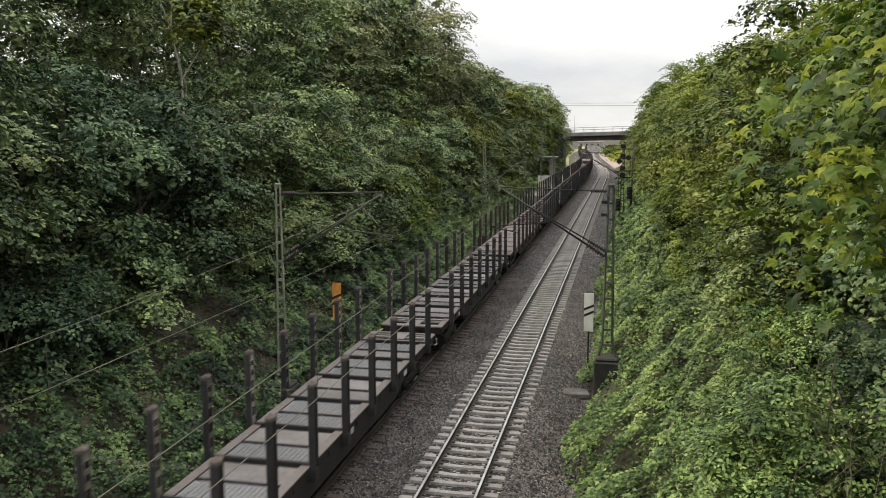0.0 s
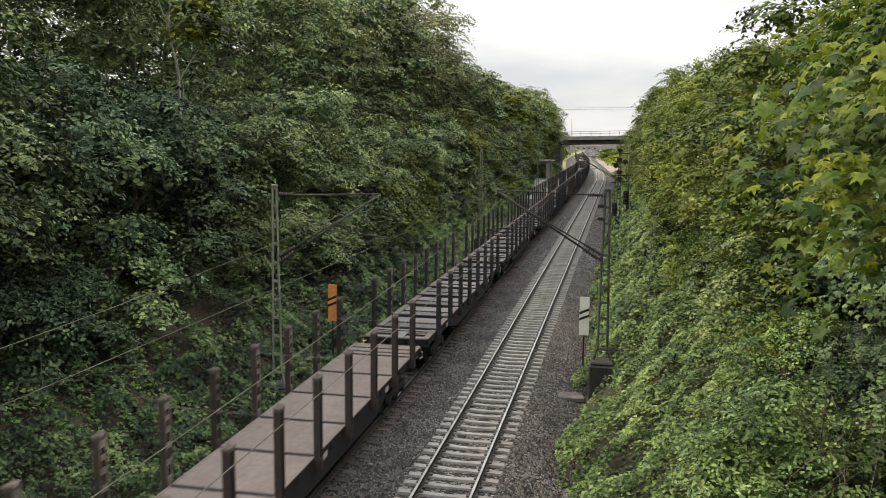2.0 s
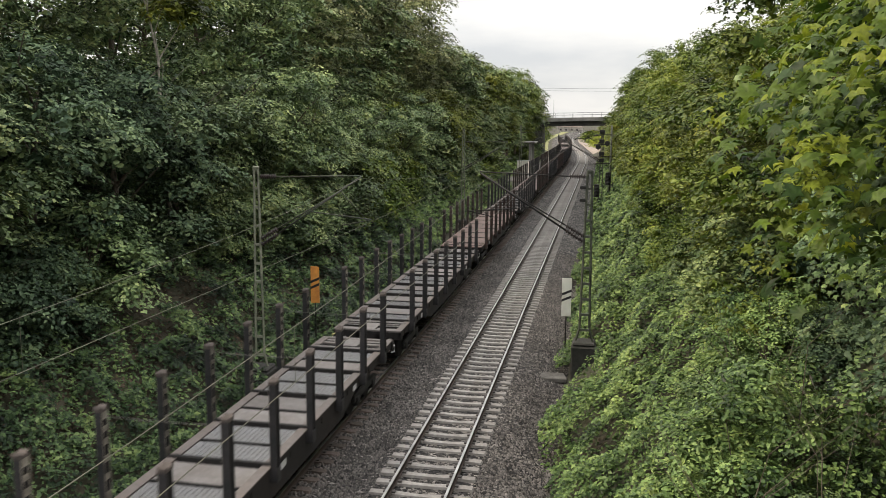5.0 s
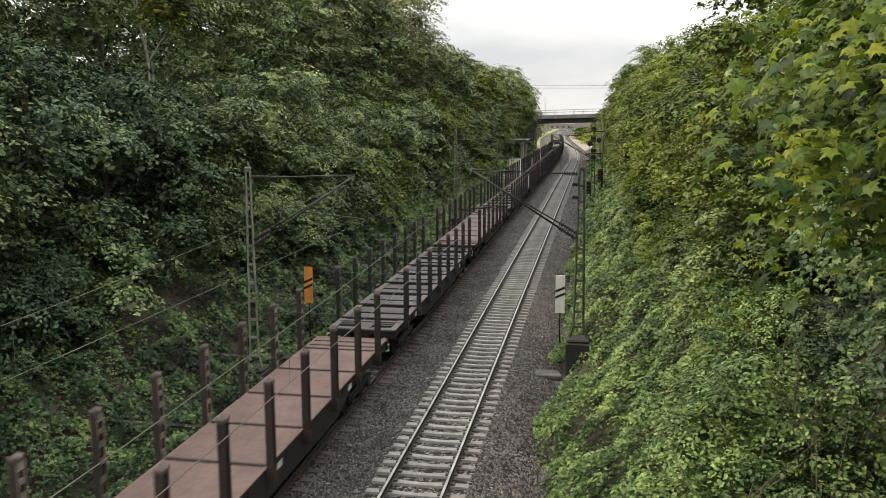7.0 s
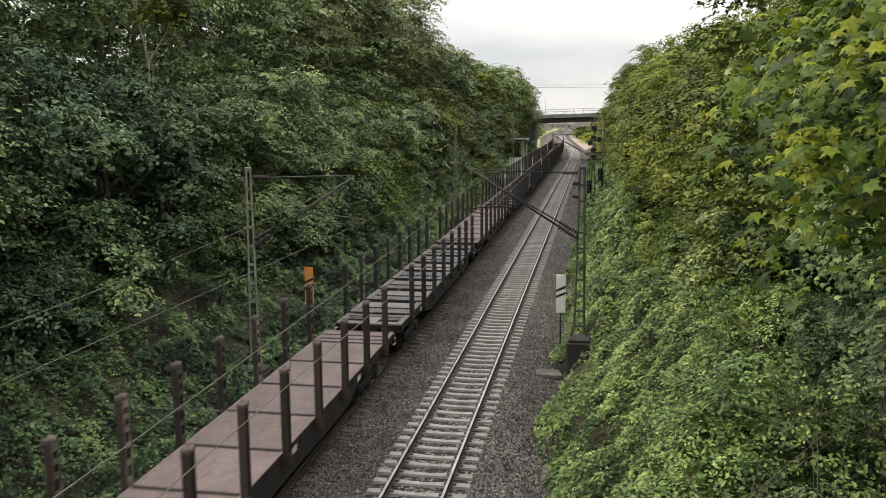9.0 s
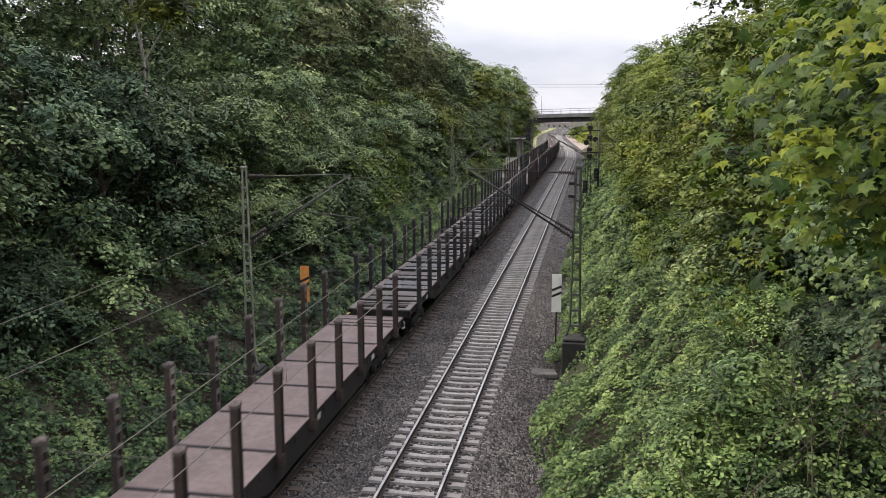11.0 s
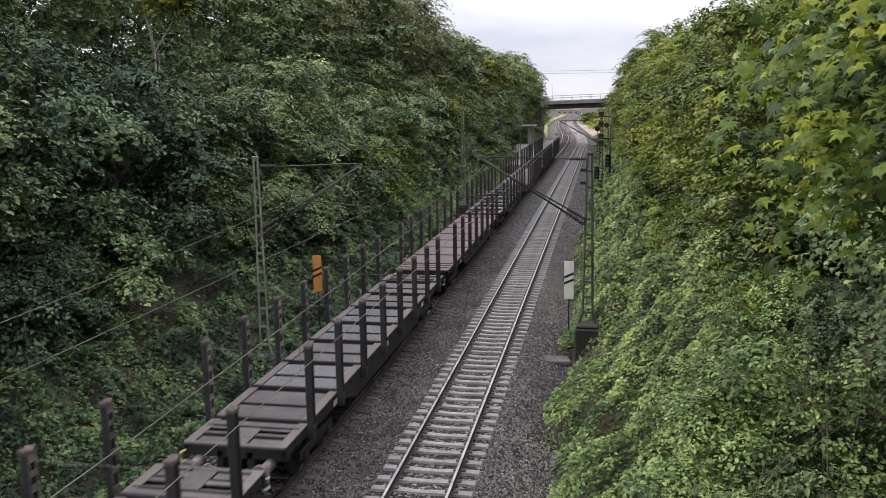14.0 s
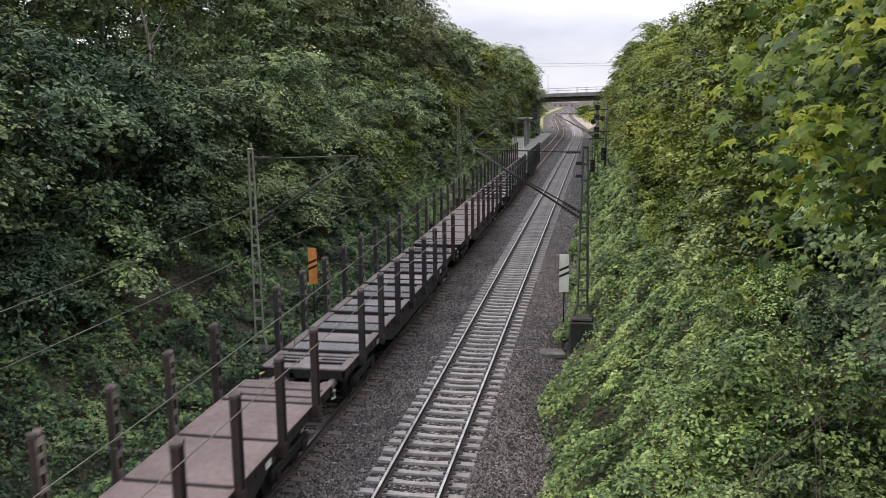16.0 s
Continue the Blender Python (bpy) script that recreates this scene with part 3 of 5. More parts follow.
            strip("slot_bar", x0, x1, 0.545, 0.595, -0.08, 0.01, M_BUNK)
            strip("recessed_plate", x0, x1, 0.14, 0.53, -0.10, -0.055, deck_mat)
    for y in STAKES_Y:
        bm = bmesh.new()
        z = top + (0.02 if flat else 0.055)
        wb = 0.045 if flat else 0.055
        box(bm, -1.25, 1.25, y - wb, y + wb, top - 0.12, z, 0.01)
        part("cross_bunk", bm, M_BUNK, w)
    # end beams, buffers, coupling
    for s in (-1, 1):
        bm = bmesh.new()
        box(bm, -1.29, 1.29, min(s * h, s * (h - 0.12)), max(s * h, s * (h - 0.12)), 1.14, top - 0.065, 0.01)
        part("headstock", bm, M_BUNK, w)
        for x in (-0.875, 0.875):
            bm = bmesh.new()
            tube(bm, (x, s * h, 1.06), (x, s * (h + 0.38), 1.06), 0.13, 14)
            tube(bm, (x, s * (h + 0.38), 1.06), (x, s * (h + 0.59), 1.06), 0.095, 14)
            tube(bm, (x, s * (h + 0.585), 1.06), (x, s * (h + 0.625), 1.06), 0.235, 20)
            part("buffer", bm, M_BUFFER, w, "round greasy steel buffer")
        bm = bmesh.new()
        tube(bm, (0, s * h, 1.0), (0, s * (h + 0.3), 0.97), 0.05, 8)
        tube(bm, (-0.07, s * (h + 0.2), 0.97), (-0.07, s * (h + 0.42), 0.90), 0.022, 6)
        tube(bm, (0.07, s * (h + 0.2), 0.97), (0.07, s * (h + 0.42), 0.90), 0.022, 6)
        part("screw_coupling", bm, M_BUFFER, w)
        bm = bmesh.new()
        chain(bm, [(s * 0.45, s * h, 0.9), (s * 0.5, s * (h + 0.2), 0.62), (s * 0.45, s * (h + 0.4), 0.66)], 0.03, 6)
        part("brake_hose", bm, M_BLACK, w)
        bm = bmesh.new()
        chain(bm, [(s * 1.22, s * (h + 0.02), 1.02), (s * 1.3, s * (h + 0.12), 1.04), (s * 1.3, s * (h + 0.12), 1.26), (s * 1.22, s * (h + 0.02), 1.28)], 0.03, 8)
        part("shunter_handle", bm, M_TAG if s > 0 else M_HANDLE, w, "pale painted grab handle")
    # bogies
    for s in (-1, 1):
        cy = s * 7.2
        bm = bmesh.new()
        for x in (-1.0, 1.0):
            box(bm, x - 0.06, x + 0.06, cy - 1.25, cy + 1.25, 0.48, 0.72, 0.02)
            for d in (-0.9, 0.9):
                box(bm, x - 0.1, x + 0.1, cy + d - 0.16, cy + d + 0.16, 0.34, 0.62, 0.02)
        box(bm, -1.0, 1.0, cy - 0.2, cy + 0.2, 0.5, 0.8, 0.02)
        bogie = part("bogie", bm, M_DARKSTEEL, w)
        for d in (-0.9, 0.9):
            for x in (-0.753, 0.753):
                bm = wheel_mesh()
                bmesh.ops.transform(bm, matrix=Matrix.Translation((x, cy + d, 0.463)) @ (pose(0, 0, 0, 0, 0, 180) if x > 0 else Matrix()), verts=bm.verts)
                part("wheel", bm, M_DARKSTEEL, bogie)
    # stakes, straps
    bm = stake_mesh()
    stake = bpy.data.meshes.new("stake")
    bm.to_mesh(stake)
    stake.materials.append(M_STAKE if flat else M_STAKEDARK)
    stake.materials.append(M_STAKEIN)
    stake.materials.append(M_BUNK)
    bm = head_mesh()
    head = bpy.data.meshes.new("stake_head")
    bm.to_mesh(head)
    head.materials.append(M_STAKEPALE)
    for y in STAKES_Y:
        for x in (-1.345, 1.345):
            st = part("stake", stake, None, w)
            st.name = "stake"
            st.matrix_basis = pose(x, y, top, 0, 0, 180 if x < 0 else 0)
            part("stake_head", head, None, st)
        if STAKES_Y.index(y) % 2:
            continue
        bm = bmesh.new()
        pts = [(-1.26, y, 3.30), (-0.5, y, 3.275), (0.5, y, 3.275), (1.26, y, 3.30)]
        chain(bm, pts, 0.005, 4)
        part("strap", bm, M_STRAP, w)
    # small plates on the sill
    for s in (-1, 1):
        for y in (-6.4, -0.7, 5.1):
            bm = bmesh.new()
            box(bm, min(s * 1.266, s * 1.276), max(s * 1.266, s * 1.276), y, y + 0.34, 1.16, 1.32, 0.0)
            part("label_plate", bm, M_TAG, w, "pale lettered plate on the sill")
    return w


KINDS = {1: "tan", 6: "red", 7: "dim", 8: "rose", 10: "rose", 11: "dim", 12: "dim", 13: "dim", 14: "rose", 16: "tan", 18: "dim"}
TRAIN = range(-2, 19)


def build_train():
    protos, wagons = {}, {}
    for k in TRAIN:
        kind = KINDS.get(k, "bays")
        if kind in protos:
            w = copy_thing(protos[kind], Matrix())
        else:
            w = protos[kind] = build_wagon(kind)
        wagons[k] = w
    return wagons


WAGONS = build_train()


def along(y):
    """A pose on the train's track at the plan distance y."""
    ax, ay = across(y)
    return Matrix.Translation((centre(y) + LEFT * ax, y + LEFT * ay, 0)) @ pose(0, 0, 0, 0, 0, math.degrees(math.atan2(ay, ax)))


# the driver's small changes of speed: metres ahead of an even braking
DRIFT_T = (0.0, 0.5, 1.0, 1.5, 2.0, 3.0, 4.0, 5.2, 6.5, 7.5, 8.0, 8.5, 9.0, 11.5, 13.5, 14.0, 15.0, 16.0)
DRIFT_Y = (0.03, 0.2, 0.52, 0.78, 0.88, 0.93, 0.83, 0.86, 0.8, 0.43, 0.22, 0.12, 0.12, -0.2, -0.13, -0.08, -0.25, -0.25)


def motions():
    times = [i * 0.5 for i in range(33)]
    for k, w in WAGONS.items():
        rows = []
        for t in times:
            joint = 32.19 + WAGON * k - 22.665 * t + 0.1401 * t * t + float(np.interp(t, DRIFT_T, DRIFT_Y))
            rows.append((t, along(joint + WAGON / 2)))
        walk(w, rows)


# ---- overhead line ----
def lattice_mast(x, y, foot, height, arm, reach, label, gap=0.30, rise=0.74):
    """A flat lattice mast with its footing; arm is the side to which its cantilever reaches."""
    m = thing("catenary_mast", label, "catenary mast", pose(x, y, foot), group="overhead line masts")
    top = height - foot
    bm = bmesh.new()
    box(bm, -0.46, 0.46, -0.5, 0.5, -0.7, rise - 0.12, 0.05)
    box(bm, -0.42, 0.42, -0.44, 0.44, rise - 0.12, rise, 0.05)
    # right-hand masts take the darker tone in place of shade
    mat = M_MASTLIT if arm > 0 else M_MAST
    part("footing", bm, M_DARKCONC, m, "dark weathered concrete footing")
    for s in (-1, 1):
        bm = bmesh.new()
        for z0, z1, g0, g1 in ((rise, rise + 0.5, gap * 1.7, gap), (rise + 0.5, top, gap, gap * 0.45)):
            tube(bm, (s * g0 / 2, 0, z0), (s * g1 / 2, 0, z1), 0.045, 4)
        part("leg", bm, mat, m)
    n = int((top - 1.2) / 0.62)
    for i in range(n + 1):
        z = rise + 0.42 + i * (top - rise - 0.47) / n
        g = gap * (1 - 0.55 * (z - rise - 0.5) / (top - rise - 0.5))
        bm = bmesh.new()
        box(bm, -g / 2, g / 2, -0.03, 0.03, z - 0.045, z + 0.045)
        part("batten", bm, mat, m)
    bm = bmesh.new()
    box(bm, -0.11, 0.11, -0.06, 0.06, top - 0.04, top + 0.05, 0.02)
    part("cap", bm, mat, m)
    if arm < 0:
        for z in (6.75, 6.28):
            bm = bmesh.new()
            box(bm, -0.34, -0.12, -0.08, 0.05, z - foot - 0.06, z - foot + 0.06, 0.02)
            part("junction_box", bm, M_DARKSTEEL, m)
    if reach:
        z_tie, z_low = 7.15 - foot, 4.72 - foot
        tip = arm * reach

        def insulator(p, q):
            bm = bmesh.new()
            lathe(bm, p, q, [0.03] + [0.03, 0.085, 0.08, 0.03] * 7 + [0.03])
            part("insulator", bm, M_INSUL, m)
        tube_mat = M_MAST if arm > 0 else M_DARKSTEEL
        insulator((arm * 0.15, 0, z_tie), (arm * 0.75, 0, z_tie))
        bm = bmesh.new()
        tube(bm, (arm * 0.75, 0, z_tie), (tip, 0, z_tie + 0.1), 0.022, 6)
        part("tie_tube", bm, tube_mat, m)
        a, b = Vector((arm * 0.15, 0, z_low)), Vector((tip, 0, z_tie + 0.06))
        insulator(a, a.lerp(b, 0.17))
        bm = bmesh.new()
        tube(bm, a.lerp(b, 0.17), b, 0.03 if arm > 0 else 0.036, 8)
        part("strut_tube", bm, tube_mat, m)
        insulator(a + Vector((0, 0, 0.22)), (a + Vector((0, 0, 0.22))).lerp(b, 0.17))
        bm = bmesh.new()
        c = a.lerp(b, 0.50)
        tube(bm, (a + Vector((0, 0, 0.22))).lerp(b, 0.17), a.lerp(b, 0.8), 0.024, 8)
        tube(bm, c, (tip * 1.10, 0, 5.75 - foot), 0.022, 6)
        tube(bm, a.lerp(b, 0.8), (tip * 1.05, 0, 5.75 - foot), 0.012, 6)
        part("registration_tube", bm, tube_mat, m)
        bm = bmesh.new()
        tube(bm, (tip * 1.10, 0, 5.75 - foot), (tip * 0.82, 0.0, 5.52 - foot), 0.016, 6)
        part("steady_arm", bm, tube_mat, m)
    return m


MASTS_R = [(3.82, 31.6), (4.15, 92.0), (4.2, 150.0)]
MASTS_L = [(-7.65, 28.0), (-7.75, 73.8), (-7.9, 128.0)]
masts_right = []
for i, (x, y) in enumerate(MASTS_R):
    post = lattice_mast(x, y, -0.35 if i == 0 else -0.3, (7.35, 8.1, 8.2)[i], -1, x + 0.25, "grey-green lattice catenary mast beside the ivy-covered bank", 0.37, 1.3 if i == 0 else 0.74)
    masts_right.append(post)
def tension_gear(mast):
    """Weights, wheels and insulators that keep the wires taut, hung on a mast."""
    for x, z in ((0.75, 2.6), (-0.4, 1.3)):
        bm = bmesh.new()
        for k in range(9):
            tube(bm, (x, 0, z + k * 0.15), (x, 0, z + k * 0.15 + 0.13), 0.27, 12)
        tube(bm, (x, 0, z), (x, 0, 7.0), 0.02, 5)
        part("tension_weight", bm, M_DARKSTEEL, mast, "stack of dark round tension weights")
    for x, z in ((0.55, 7.0), (-0.4, 6.6)):
        bm = bmesh.new()
        lathe(bm, (x, -0.06, z), (x, 0.06, z), [0.18, 0.27, 0.23, 0.27, 0.18], 16)
        part("tension_wheel", bm, M_DARKSTEEL, mast)
    bm = bmesh.new()
    tube(bm, (0.95, 0.4, -0.4), (0.95, 0.4, 8.9), 0.13, 8, 0.1)
    part("stay_post", bm, M_MAST, mast)
    for z in (7.9, 6.9, 5.6, 4.9):
        bm = bmesh.new()
        box(bm, -0.1, 1.0, -0.05, 0.05, z - 0.05, z + 0.05)
        part("cross_arm", bm, M_DARKSTEEL, mast)
        bm = bmesh.new()
        lathe(bm, (-0.15, 0, z), (-0.85, 0, z - 0.1), [0.04] + [0.04, 0.12, 0.11, 0.04] * 5 + [0.04])
        part("insulator", bm, M_INSUL, mast)
        bm = bmesh.new()
        box(bm, -0.3, 0.25, -0.2, 0.1, z + 0.1, z + 0.5, 0.03)
        part("junction_box", bm, M_DARKSTEEL, mast)


for i, (x, y) in enumerate(MASTS_L):
    lattice_mast(x, y, -0.45, (7.45, 8.2, 8.2)[i], 1, -4.05 - x + 0.2, "grey-green lattice catenary mast beside the wagons", 0.32)


tension_gear(masts_right[1])


def overhead_wires(x, masts, label, first):
    t = thing("overhead_line", label, "overhead line")
    stops = [first] + [y for _, y in masts] + [205.0, 262.0, 330.0, 420.0]

    def at(y, z, dx=0.0):
        ax, ay = across(y)
        off = x + dx
        return (centre(y) + off * ax, y + off * ay, z)
    bm = bmesh.new()
    chain(bm, [at(y, 5.5, (0.2 if i % 2 else -0.2)) for i, y in enumerate(stops)], 0.007, 5)
    part("contact_wire", bm, M_WIRE, t)
    bm = bmesh.new()
    pts = []
    for i, (a, b) in enumerate(zip(stops, stops[1:])):
        for k in range(10):
            u = k / 10
            pts.append(at(a + (b - a) * u, 7.15 - 0.95 * 4 * u * (1 - u), (0.2 if i % 2 else -0.2) * (1 - 2 * u)))
    chain(bm, pts, 0.006, 5)
    part("messenger_wire", bm, M_WIRE, t)
    for i, (a, b) in enumerate(zip(stops[:5], stops[1:5])):
        for k in range(1, 6):
            u = k / 6
            dx = (0.2 if i % 2 else -0.2) * (1 - 2 * u)
            bm = bmesh.new()
            tube(bm, at(a + (b - a) * u, 5.5, dx), at(a + (b - a) * u, 7.15 - 0.95 * 4 * u * (1 - u), dx), 0.004, 4)
            part("dropper", bm, M_WIRE, t)


overhead_wires(0.0, MASTS_R, "thin catenary wires over the empty track", -30.0)
overhead_wires(LEFT, MASTS_L, "thin catenary wires over the train", -24.0)


# ---- lineside signs ----
def marker_board(x, y, foot, z0, z1, width, mat, label, turn):
    s = thing("marker_board", label, "railway sign", pose(x, y, foot, 0, 0, turn), group="lineside marker boards")
    z0, z1 = z0 - foot, z1 - foot
    bm = bmesh.new()
    box(bm, -width / 2, width / 2, -0.015, 0.015, z0, z1, 0.006)
    part("board", bm, mat, s)
    for k in (0, 1):
        zc = z0 + (z1 - z0) * (0.50 + 0.16 * k) - 0.08
        bm = bmesh.new()
        vs = [bm.verts.new(p) for p in ((-width / 2, -0.019, zc - 0.12), (width / 2, -0.019, zc + 0.06), (width / 2, -0.019, zc + 0.17), (-width / 2, -0.019, zc - 0.01))]
        back = [bm.verts.new((v.co.x, -0.0155, v.co.z)) for v in vs]
        bm.faces.new(vs)
        for i in range(4):
            bm.faces.new((vs[i], back[i], back[(i + 1) % 4], vs[(i + 1) % 4]))
        part("stripe", bm, M_BLACK, s, "black diagonal stripe")
    bm = bmesh.new()
    tube(bm, (0, 0.045, -0.4), (0, 0.045, z1 - 0.1), 0.03, 8)
    part("post", bm, M_DARKSTEEL, s)
    for z in (z0 + 0.25, z1 - 0.25):
        bm = bmesh.new()
        box(bm, -0.06, 0.06, 0.012, 0.08, z - 0.02, z + 0.02)
        part("bracket", bm, M_GALV, s)


marker_board(2.98, 35.4, -0.55, 0.98, 2.62, 0.40, M_WHITE, "white marker board with two black diagonal stripes on a post", 0)
marker_board(-7.5, 33.6, -0.5, 1.42, 2.98, 0.38, M_ORANGE, "faded orange marker board with two dark diagonal stripes", 0)

# flat cover slab by the track
bm = bmesh.new()
box(bm, -0.55, 0.45, -0.35, 0.4, -0.12, 0.06, 0.03)
slab = part("cable_duct_cover", bm, M_OLDCONC)
slab.matrix_basis = pose(2.75, 31.2, -0.42, 0, 3, 12)
tagged(slab, "grey concrete cable duct cover beside the ballast", "duct cover")
# short leaning marker stake on the bank
bm = bmesh.new()
tube(bm, (0, 0, -0.3), (-0.35, 0, 1.6), 0.035, 6)
pk = part("bank_stake", bm, M_DARKSTEEL)
pk.matrix_basis = pose(5.6, 88, bank(5.6, 88))
tagged(pk, "dark leaning steel stake in the grass bank", "stake")


# ---- the far road bridge ----
def build_bridge():
    b = thing("road_bridge", "concrete road bridge with dark girders and a thin railing", "bridge", pose(0, 186, 0.2, 0, -1.6, 0))
    bm = bmesh.new()
    box(bm, -30, 26, -4.0, 4.0, 8.55, 9.35, 0.05)
    part("deck", bm, M_CONCRETE, b, "grey concrete deck edge")
    for y in (-3.2, -1, 1, 3.2):
        bm = bmesh.new()
        box(bm, -29, 25, y - 0.25, y + 0.25, 7.55, 8.55, 0.03)
        part("girder", bm, M_GIRDER, b, "dark steel girder")
    for s in (-1, 1):
        bm = bmesh.new()
        for z in (9.9, 10.35):
            tube(bm, (-30, s * 3.85, z), (26, s * 3.85, z), 0.03, 6)
        part("handrail", bm, M_GALV, b)
        for i in range(29):
            bm = bmesh.new()
            tube(bm, (-30 + i * 2, s * 3.85, 9.35), (-30 + i * 2, s * 3.85, 10.35), 0.03, 6)
            part("rail_post", bm, M_GALV, b)
    for x0, x1 in ((-10.2, -8.3), (6.3, 8.3)):
        bm = bmesh.new()
        box(bm, x0, x1, -3.9, 3.9, -0.8, 7.55, 0.06)
        part("abutment", bm, M_DARKCONC, b, "dark concrete abutment")
    bm = bmesh.new()
    tube(bm, (-6.2, 1, 9.3), (-6.2, 1, 13.2), 0.05, 6)
    part("lamp_post", bm, M_GALV, b)


build_bridge()


# ---- station platform and shelter by the bridge ----
def build_platform():
    p = thing("platform", "low grey station platform beside the train", "platform", kind="structure")
    bm = bmesh.new()
    box(bm, -9.6, -5.95, 120, 196, -0.7, 0.50, 0.03)
    part("slab", bm, M_CONCRETE, p)
    bm = bmesh.new()
    box(bm, -6.0, -5.72, 119.9, 196.1, 0.50, 0.60, 0.02)
    part("coping", bm, M_SILLTOP, p, "pale worn platform edge")
    s = thing("platform_shelter", "open shelter with a thin flat roof on concrete posts", "shelter", pose(-8.4, 150, 0.5))
    bm = bmesh.new()
    box(bm, -2.6, 1.2, -3.2, 3.2, 4.55, 4.72, 0.03)
    part("roof", bm, M_CONCRETE, s)
    for y in (-2.6, 2.6):
        bm = bmesh.new()
        box(bm, 0.1, 0.6, y - 0.25, y + 0.25, 0, 4.55, 0.03)
        part("post", bm, M_CONCRETE, s)
    k = thing("equipment_cabinet", "white metal equipment cabinet on the platform", "cabinet", pose(-8.3, 137, 0.5))
    bm = bmesh.new()
    box(bm, -0.9, 0.9, -0.6, 0.6, 0, 1.95, 0.04)
    part("body", bm, M_WHITE, k)
    bm = bmesh.new()
    box(bm, -1.0, 1.0, -0.7, 0.7, 1.955, 2.05, 0.03)
    part("lid", bm, M_GALV, k)
    for x in (-0.45, 0.45):
        bm = bmesh.new()
        box(bm, x - 0.4, x + 0.4, -0.625, -0.602, 0.1, 1.85, 0.01)
        part("door", bm, M_WHITE, k)


build_platform()


# ---- the open land beyond the bridge ----
# added pale ground; the brightness of sun is in its colour
def build_meadow():
    ys = list(range(206, 330, 6)) + list(range(330, 640, 30))
    for lo, hi in ((-90, -9.0), (4.6, 90)):
        prof = [(lo, -0.35), (lo + (hi - lo) * 0.5, -0.3), (hi, -0.38)]
        prof = [(u, w) for u, w in prof]
        me = sweep("meadow", prof, line_path(0, ys), [M_GRASS])
        for v in me.vertices:
            v.co.z = max(v.co.z, bank(v.co.x, v.co.y) + 0.12)
        tagged(new("meadow", me), "meadow beyond the bridge, sunlit brightness put into its pale colour", "meadow", kind="structure")


build_meadow()


# an added strip whose pale colour stands for sunlit ballast
def build_sunlit_strip():
    for lo, hi in ((3.3, 5.8),):
        me = sweep("gravel_yard", [(lo, -0.30), ((lo + hi) / 2, -0.22), (hi, -0.24)], line_path(0, list(range(236, 332, 6)) + list(range(338, 640, 30))), [M_SUNLITBED])
        for v in me.vertices:
            v.co.z = max(v.co.z, bank(v.co.x, v.co.y) + 0.18)
        tagged(new("gravel_yard", me), "added pale pinkish strip, sunlight on ballast put into its colour", "gravel", kind="structure")


build_sunlit_strip()


def build_hall(x, y, w, d, h):
    b = thing("farm_building", "pale rendered low building far beyond the bridge", "building", pose(x, y, -0.4), group="far buildings")
    bm = bmesh.new()
    box(bm, -w / 2, w / 2, -d / 2, d / 2, 0, h)
    part("wall", bm, M_RENDERED, b)
    bm = bmesh.new()
    vs = [bm.verts.new(p) for p in ((-w / 2 - 0.4, -d / 2 - 0.5, h), (w / 2 + 0.4, -d / 2 - 0.5, h), (w / 2 + 0.4, d / 2 + 0.5, h), (-w / 2 - 0.4, d / 2 + 0.5, h), (-w / 2 - 0.4, 0, h + 2.6), (w / 2 + 0.4, 0, h + 2.6))]
    for q in ((0, 1, 5, 4), (2, 3, 4, 5), (0, 4, 3), (1, 2, 5), (0, 3, 2, 1)):
        bm.faces.new([vs[k] for k in q])
    part("roof", bm, M_ROOF, b)
    for k in range(int(w / 4)):
        bm = bmesh.new()
        box(bm, -w / 2 + 1.5 + k * 4, -w / 2 + 2.9 + k * 4, -d / 2 - 0.06, -d / 2 + 0.05, 1.0, 2.0)
        part("window", bm, M_BLACK, b)


def build_power_line(y, z):
    p = thing("power_line", "thin power wires crossing the sky behind the road bridge", "power line")
    for x in (-95, 105):
        bm = bmesh.new()
        tube(bm, (x, y, -1.5), (x, y, z + 0.6), 0.2, 8, 0.13)
        box(bm, x - 0.12, x + 0.12, y - 1.2, y + 1.2, z - 0.05, z + 0.12)
        part("pole", bm, M_BARK, p)
    for k, dz in ((-1, 0.0), (1, 0.9)):
        bm = bmesh.new()
        chain(bm, [(-95 + 10 * i, y + k, z + dz - 2.4 * (1 - (2 * i / 20 - 1) ** 2)) for i in range(21)], 0.035, 5)
        part("wire", bm, M_DARKSTEEL, p)


build_power_line(300, 21.0)

for spec in ((-48, 590, 26, 10, 2.8), (-20, 640, 18, 9, 3.4), (12, 610, 14, 9, 2.8)):
    build_hall(*spec)


